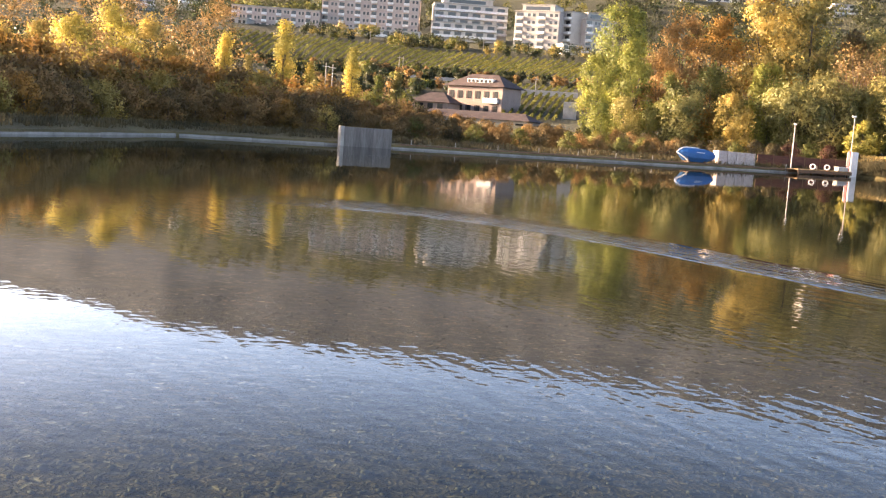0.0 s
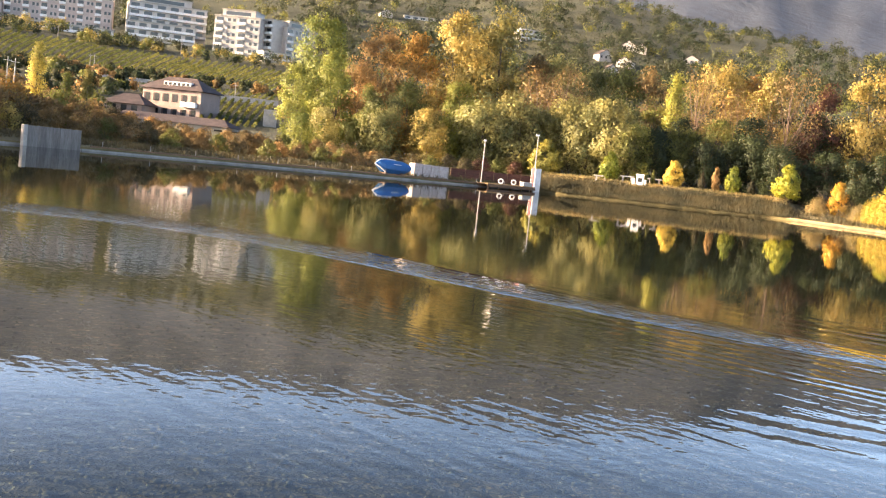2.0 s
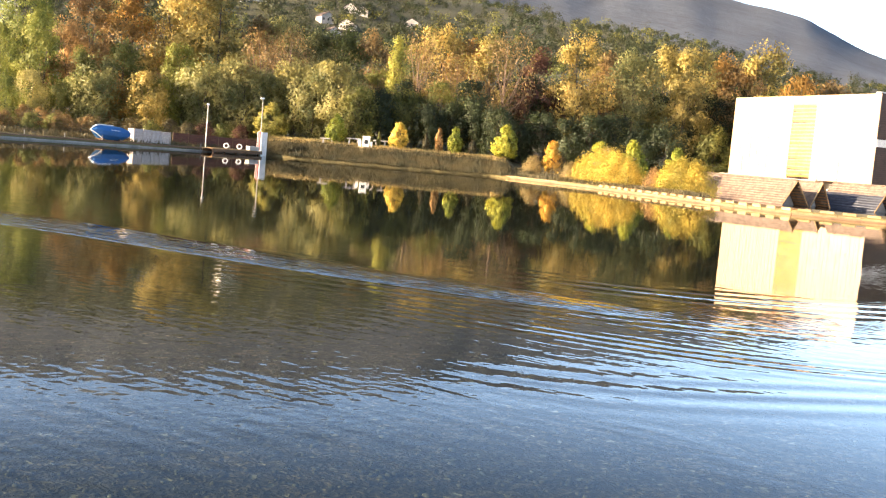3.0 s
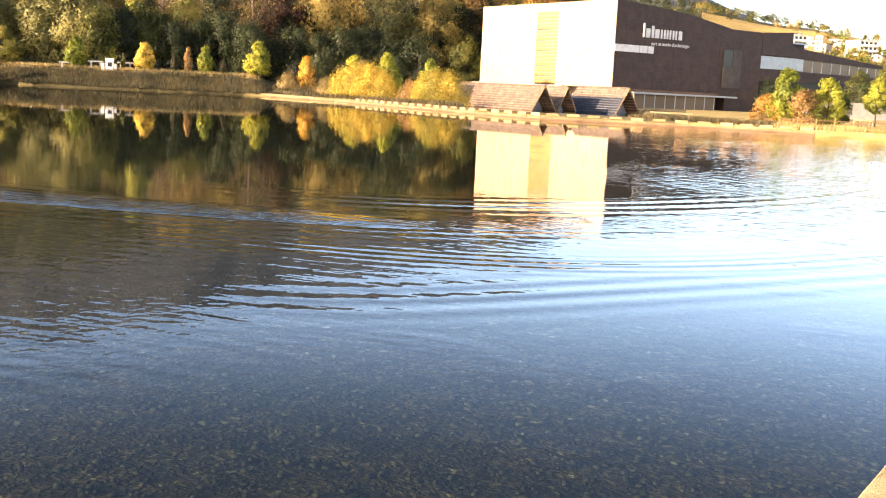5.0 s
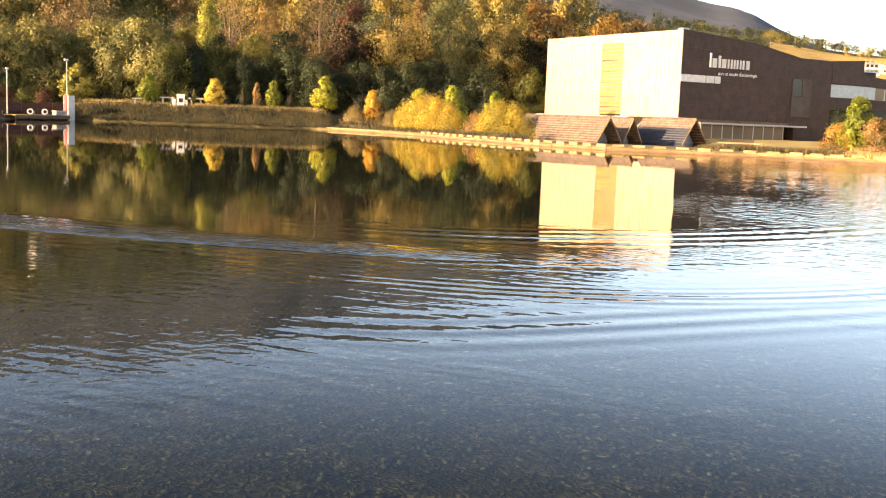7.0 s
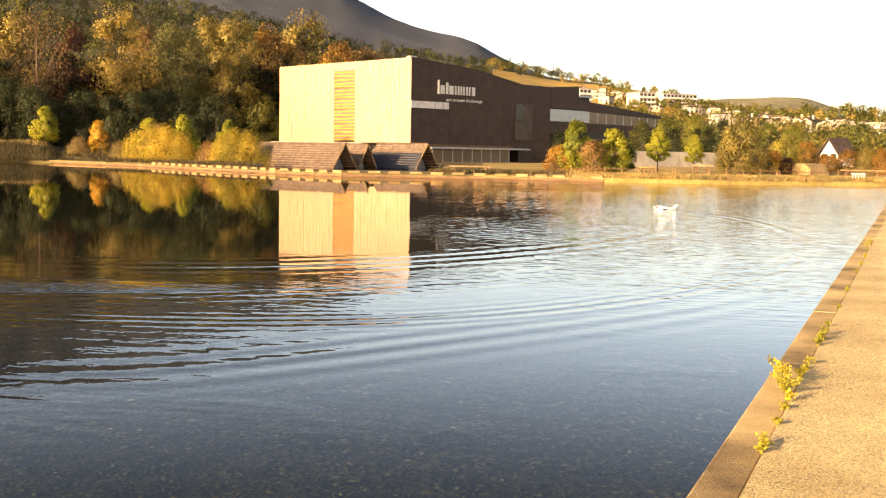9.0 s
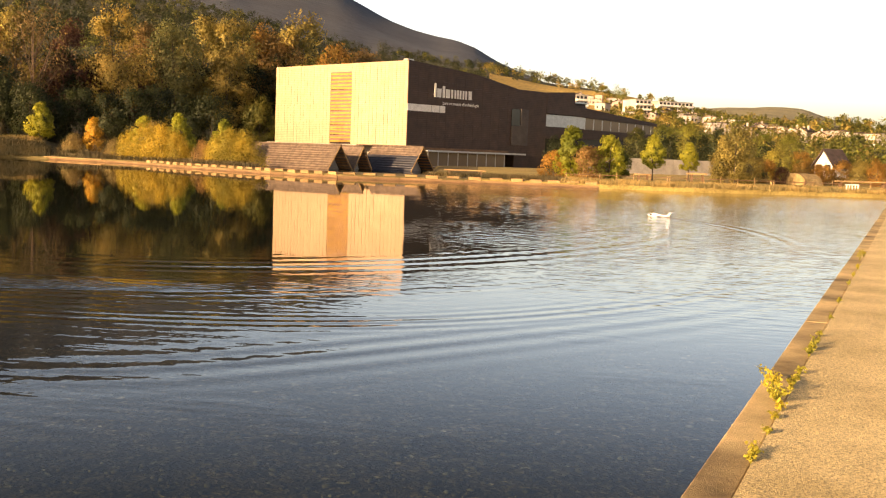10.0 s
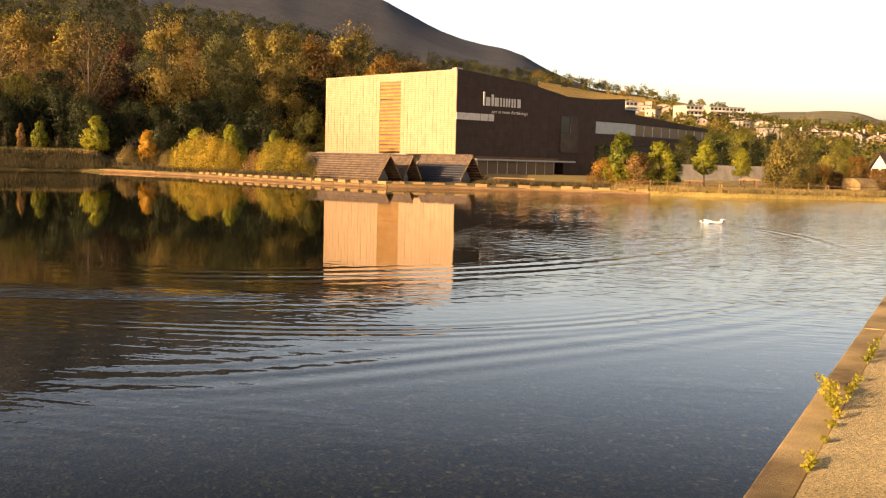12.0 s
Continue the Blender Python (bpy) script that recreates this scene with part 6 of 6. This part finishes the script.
part("roof", hip(L, 7, 3.92, 2.4, 0.7, 3.0), M_ROOF, ph)
dormer = part("dormer", boxes((L * 0.32, L * 0.78, 0.6, 3.0, 4.55, 5.35)), M_WHITE, ph, "long white dormer")
for i in range(6):
    part("window", boxes((L * (0.335 + 0.075 * i), L * (0.335 + 0.075 * i) + 0.55, 0.55, 0.595, 4.7, 5.2)), M_WINDOW, dormer)
for s in (0, 1):
    for i in range(6):
        x = L * (0.06 + 0.16 * i)
        f = part("window", boxes((x, x + 0.8, -0.06, -0.01, -0.9 + s * 2.6, 0.5 + s * 2.6)), M_WINDOW, ph)
        part("shutter", boxes((x - 0.34, x - 0.02, -0.08, -0.01, -0.9 + s * 2.6, 0.5 + s * 2.6)), M_ROOF, f)
part("balcony", boxes((L * 0.70, L * 0.95, -0.9, -0.02, 1.0, 1.9)), M_WHITE, ph)
m, L = span(1.75, -0.1, 194, 192, 0.98)
lw = thing("low_wing", m, "low pink house with a brown hipped roof", "house")
part("wall", boxes((0, L, 0, 8, -3, 1.2)), M_PINK, lw)
part("roof", hip(L, 8, 1.22, 1.9, 0.6, 2.0), M_ROOF, lw)
for i in range(3):
    part("window", boxes((L * (0.15 + 0.28 * i), L * (0.15 + 0.28 * i) + 1.0, -0.06, -0.01, 0.0, 1.0)), M_WINDOW, lw)
m, L = span(1.6, -4.35, 172, 166, 0.1)
br = thing("barn", m, "long low barn with a brown tiled roof", "barn")
part("wall", boxes((0, L, 0, 8, -2, 1.6)), M_CONCRETE, br)
part("roof", hip(L, 8, 1.62, 1.2, 0.6, 1.5), M_ROOF, br)
part("door", boxes((L * 0.9, L * 0.97, -0.06, -0.01, -1.0, 1.2)), M_WINDOW, br)
# field walls
for az0, az1, d, el, h in ((-3.3, -6.9, 236, 2.10, 1.0), (3.0, -3.2, 262, 2.45, 1.0), (-6.2, -6.9, 195, 0.9, 3.2)):
    m, L = span(az0, az1, d, d, el)
    fw = thing("field_wall", m, "grey stone wall below the vineyard", "wall", "field walls")
    part("stones", boxes((0, L, 0, 0.6, -1.5, h), bevel=0.04), M_CONCRETE, fw)


def vine_rows(name, a0, a1, d0, d1, skew, n, height, per, label, seed):
    """Rows of vines up the slope, each a thing; skew: degrees by which the top end lies to the right."""
    rng = np.random.default_rng(seed)
    for i in range(n):
        a = a0 + (a1 - a0) * (i + 0.5) / n
        cs, rs = [], []
        for k in range(per):
            t = (k + 0.5) / per
            d = d0 + (d1 - d0) * t
            aa = a - skew * t
            p = pol(aa, d, ground_z(aa, d) + height * 0.6)
            cs.append(tuple(p))
            rs.append(0.19 * radians(abs(a1 - a0) / n) * d)
        ob = leaves("vine_row", leaf_cloud(cs, rs, 10, 0.24, rng, 1.2, 0.0, False), M_LEAF["vine"])
        tagged(ob, label, "vine row", name, "stuff")


vine_rows("upper vineyard", 12.5, -6.6, 296, 384, 1.6, 52, 1.0, 110, "row of yellow-green vines on the upper slope", 1)
vine_rows("lower vineyard", -2.7, -5.9, 186, 233, 0.9, 8, 1.15, 70, "row of green vines beside the pink house", 2)
vine_rows("middle vineyard", -3.0, -6.6, 240, 262, 0.3, 9, 1.2, 16, "short row of vines above the pink house", 3)
# poles of the railway and road along the slope
for az, d, top in ((6.05, 150, 2.9), (6.4, 150, 2.95), (2.4, 290, 3.6), (2.6, 290, 3.6), (-4.65, 232, 3.0), (-1.75, 400, 5.0), (4.2, 392, 4.75), (-13.9, 170, 4.9)):
    p = pol(az, d)
    z = ground_z(az, d)
    h = EYE + d * math.tan(radians(top)) - z
    po = thing("mast", Matrix.Translation((p.x, p.y, z)), "thin grey mast on the slope", "mast", "masts")
    part("shaft", tube(bmesh.new(), [(0, 0, -0.5), (0, 0, h)], [0.10, 0.07], 6), M_CONCRETE, po)
    part("arm", boxes((-0.5, 0.5, -0.05, 0.05, h - 0.5, h - 0.42)), M_STEEL, po)

# ---- beside the museum: terrace wall, steps, gable house, fences ----
m, L = span(-61.5, -69.4, 127, 142, -0.2)
tw = thing("terrace_wall", Matrix.Translation((0, 0, -m.translation.z)) @ m, "grey concrete terrace wall beside the museum", "wall")
for i in range(7):
    part("panel", boxes((i * L / 7 + 0.015, (i + 1) * L / 7 - 0.015, 0, 0.4, -0.3, 2.35), bevel=0.02), M_CONCRETE, tw)
m, L = span(-62.4, -63.6, 110, 118, -0.2)
st = thing("ramp_wall", Matrix.Translation((0, 0, -m.translation.z)) @ m, "grey sloping concrete wall of a ramp", "wall")
part("wall", prism([(0, 0), (L, 0), (L, 0.25), (0, 1.6)], 0.4), M_CONCRETE, st)
house(-73.95, 180, -0.55, 3.4, 3.8, 2.1, 2.7, -38, M_WHITE, "white gabled house with a steep brown roof", False, group="")
m, L = span(-71.7, -73.1, 104, 102, -0.6)
th = thing("thatched_shelter", Matrix.Translation((0, 0, 0.4 - m.translation.z)) @ m, "low straw-thatched shelter among bushes", "shelter")
g = prism([(0, 0), (L * 0.8, 0), (L * 0.72, 0.6), (L * 0.52, 1.0), (L * 0.14, 1.05)], 2.4)
part("thatch", g, rough_surface("straw_thatch", (0.24, 0.17, 0.075), (0.46, 0.35, 0.17), 3.0, 30, 0.95, 0.9, 0.05), th)
part("post", boxes((0.2, 0.35, -0.1, 0.05, -0.3, 0.6)), M_WOOD, th)
part("post", boxes((L * 0.74, L * 0.74 + 0.15, -0.1, 0.05, -0.3, 0.4)), M_WOOD, th)
for (a0, a1, o) in ((-60.6, -66.0, 5.5), (-66.0, -71.2, 5.5), (-71.2, -76.8, 5.5)):
    p, q = pol(a0, shore(a0) + o), pol(a1, shore(a1) + o)
    m, L = along((p.x, p.y), (q.x, q.y), 0.38)
    fe = thing("post_fence", m, "low weathered wooden post and rail fence in dry grass", "fence", "grass fences")
    part("rail", boxes((0, L, -0.03, 0.03, 0.46, 0.51)), M_WOOD, fe)
    for i in range(7):
        x = 0.1 + i * (L - 0.2) / 6
        part("post", tube(bmesh.new(), [(x, 0.06, -0.3), (x, 0.06, 0.6 + 0.12 * (i % 2))], [0.045, 0.04], 6), M_TIMBER, fe)
for az0, az1, o, z in ((-74.2, -76.6, 7.5, 0.75), (-66.9, -67.9, 9.0, 0.9), (-64.2, -65.1, 9.0, 0.7), (-54.2, -56.4, 4.5, 0.55)):
    p, q = pol(az0, shore(az0) + o), pol(az1, shore(az1) + o)
    m, L = along((p.x, p.y), (q.x, q.y), 0.35)
    be = thing("bench", m, "long pale wooden bench beside the path", "bench", "benches")
    part("seat", boxes((0, L, -0.25, 0.25, z - 0.12, z), bevel=0.015), M_TIMBER, be)
    for x in (0.3, L - 0.4):
        part("leg", boxes((x, x + 0.14, -0.2, 0.2, -0.05, z - 0.12)), M_WOOD, be)
p, q = pol(-74.65, shore(-74.65) + 3.2), pol(-75.3, shore(-75.3) + 3.2)
m, L = along((p.x, p.y), (q.x, q.y), 0.35)
wf = thing("white_trestle", m, "white trestle barrier by the end of the quay", "barrier")
part("rail", boxes((0, L, -0.04, 0.04, 0.46, 0.54)), M_WHITE, wf)
for i in range(5):
    x = 0.1 + i * (L - 0.2) / 4
    part("leg", boxes((x, x + 0.07, -0.04, 0.04, 0, 0.46)), M_WHITE, wf)
p = QM @ Vector((60.0, -0.5, 0.35))
sp2 = thing("sign_post", Matrix.Translation(p), "thin pale post standing at the end of the quay", "post")
part("shaft", tube(bmesh.new(), [(0, 0, -0.1), (0, 0, 1.7)], [0.05, 0.05], 8), M_WHITE, sp2)
part("cap", boxes((-0.08, 0.08, -0.08, 0.08, 1.7, 1.8), bevel=0.02), M_WHITE, sp2)

# the pattern trees themselves stay out of the place
for ob in PROTO.values():
    for o in (*ob.children_recursive, ob):
        bpy.data.objects.remove(o)
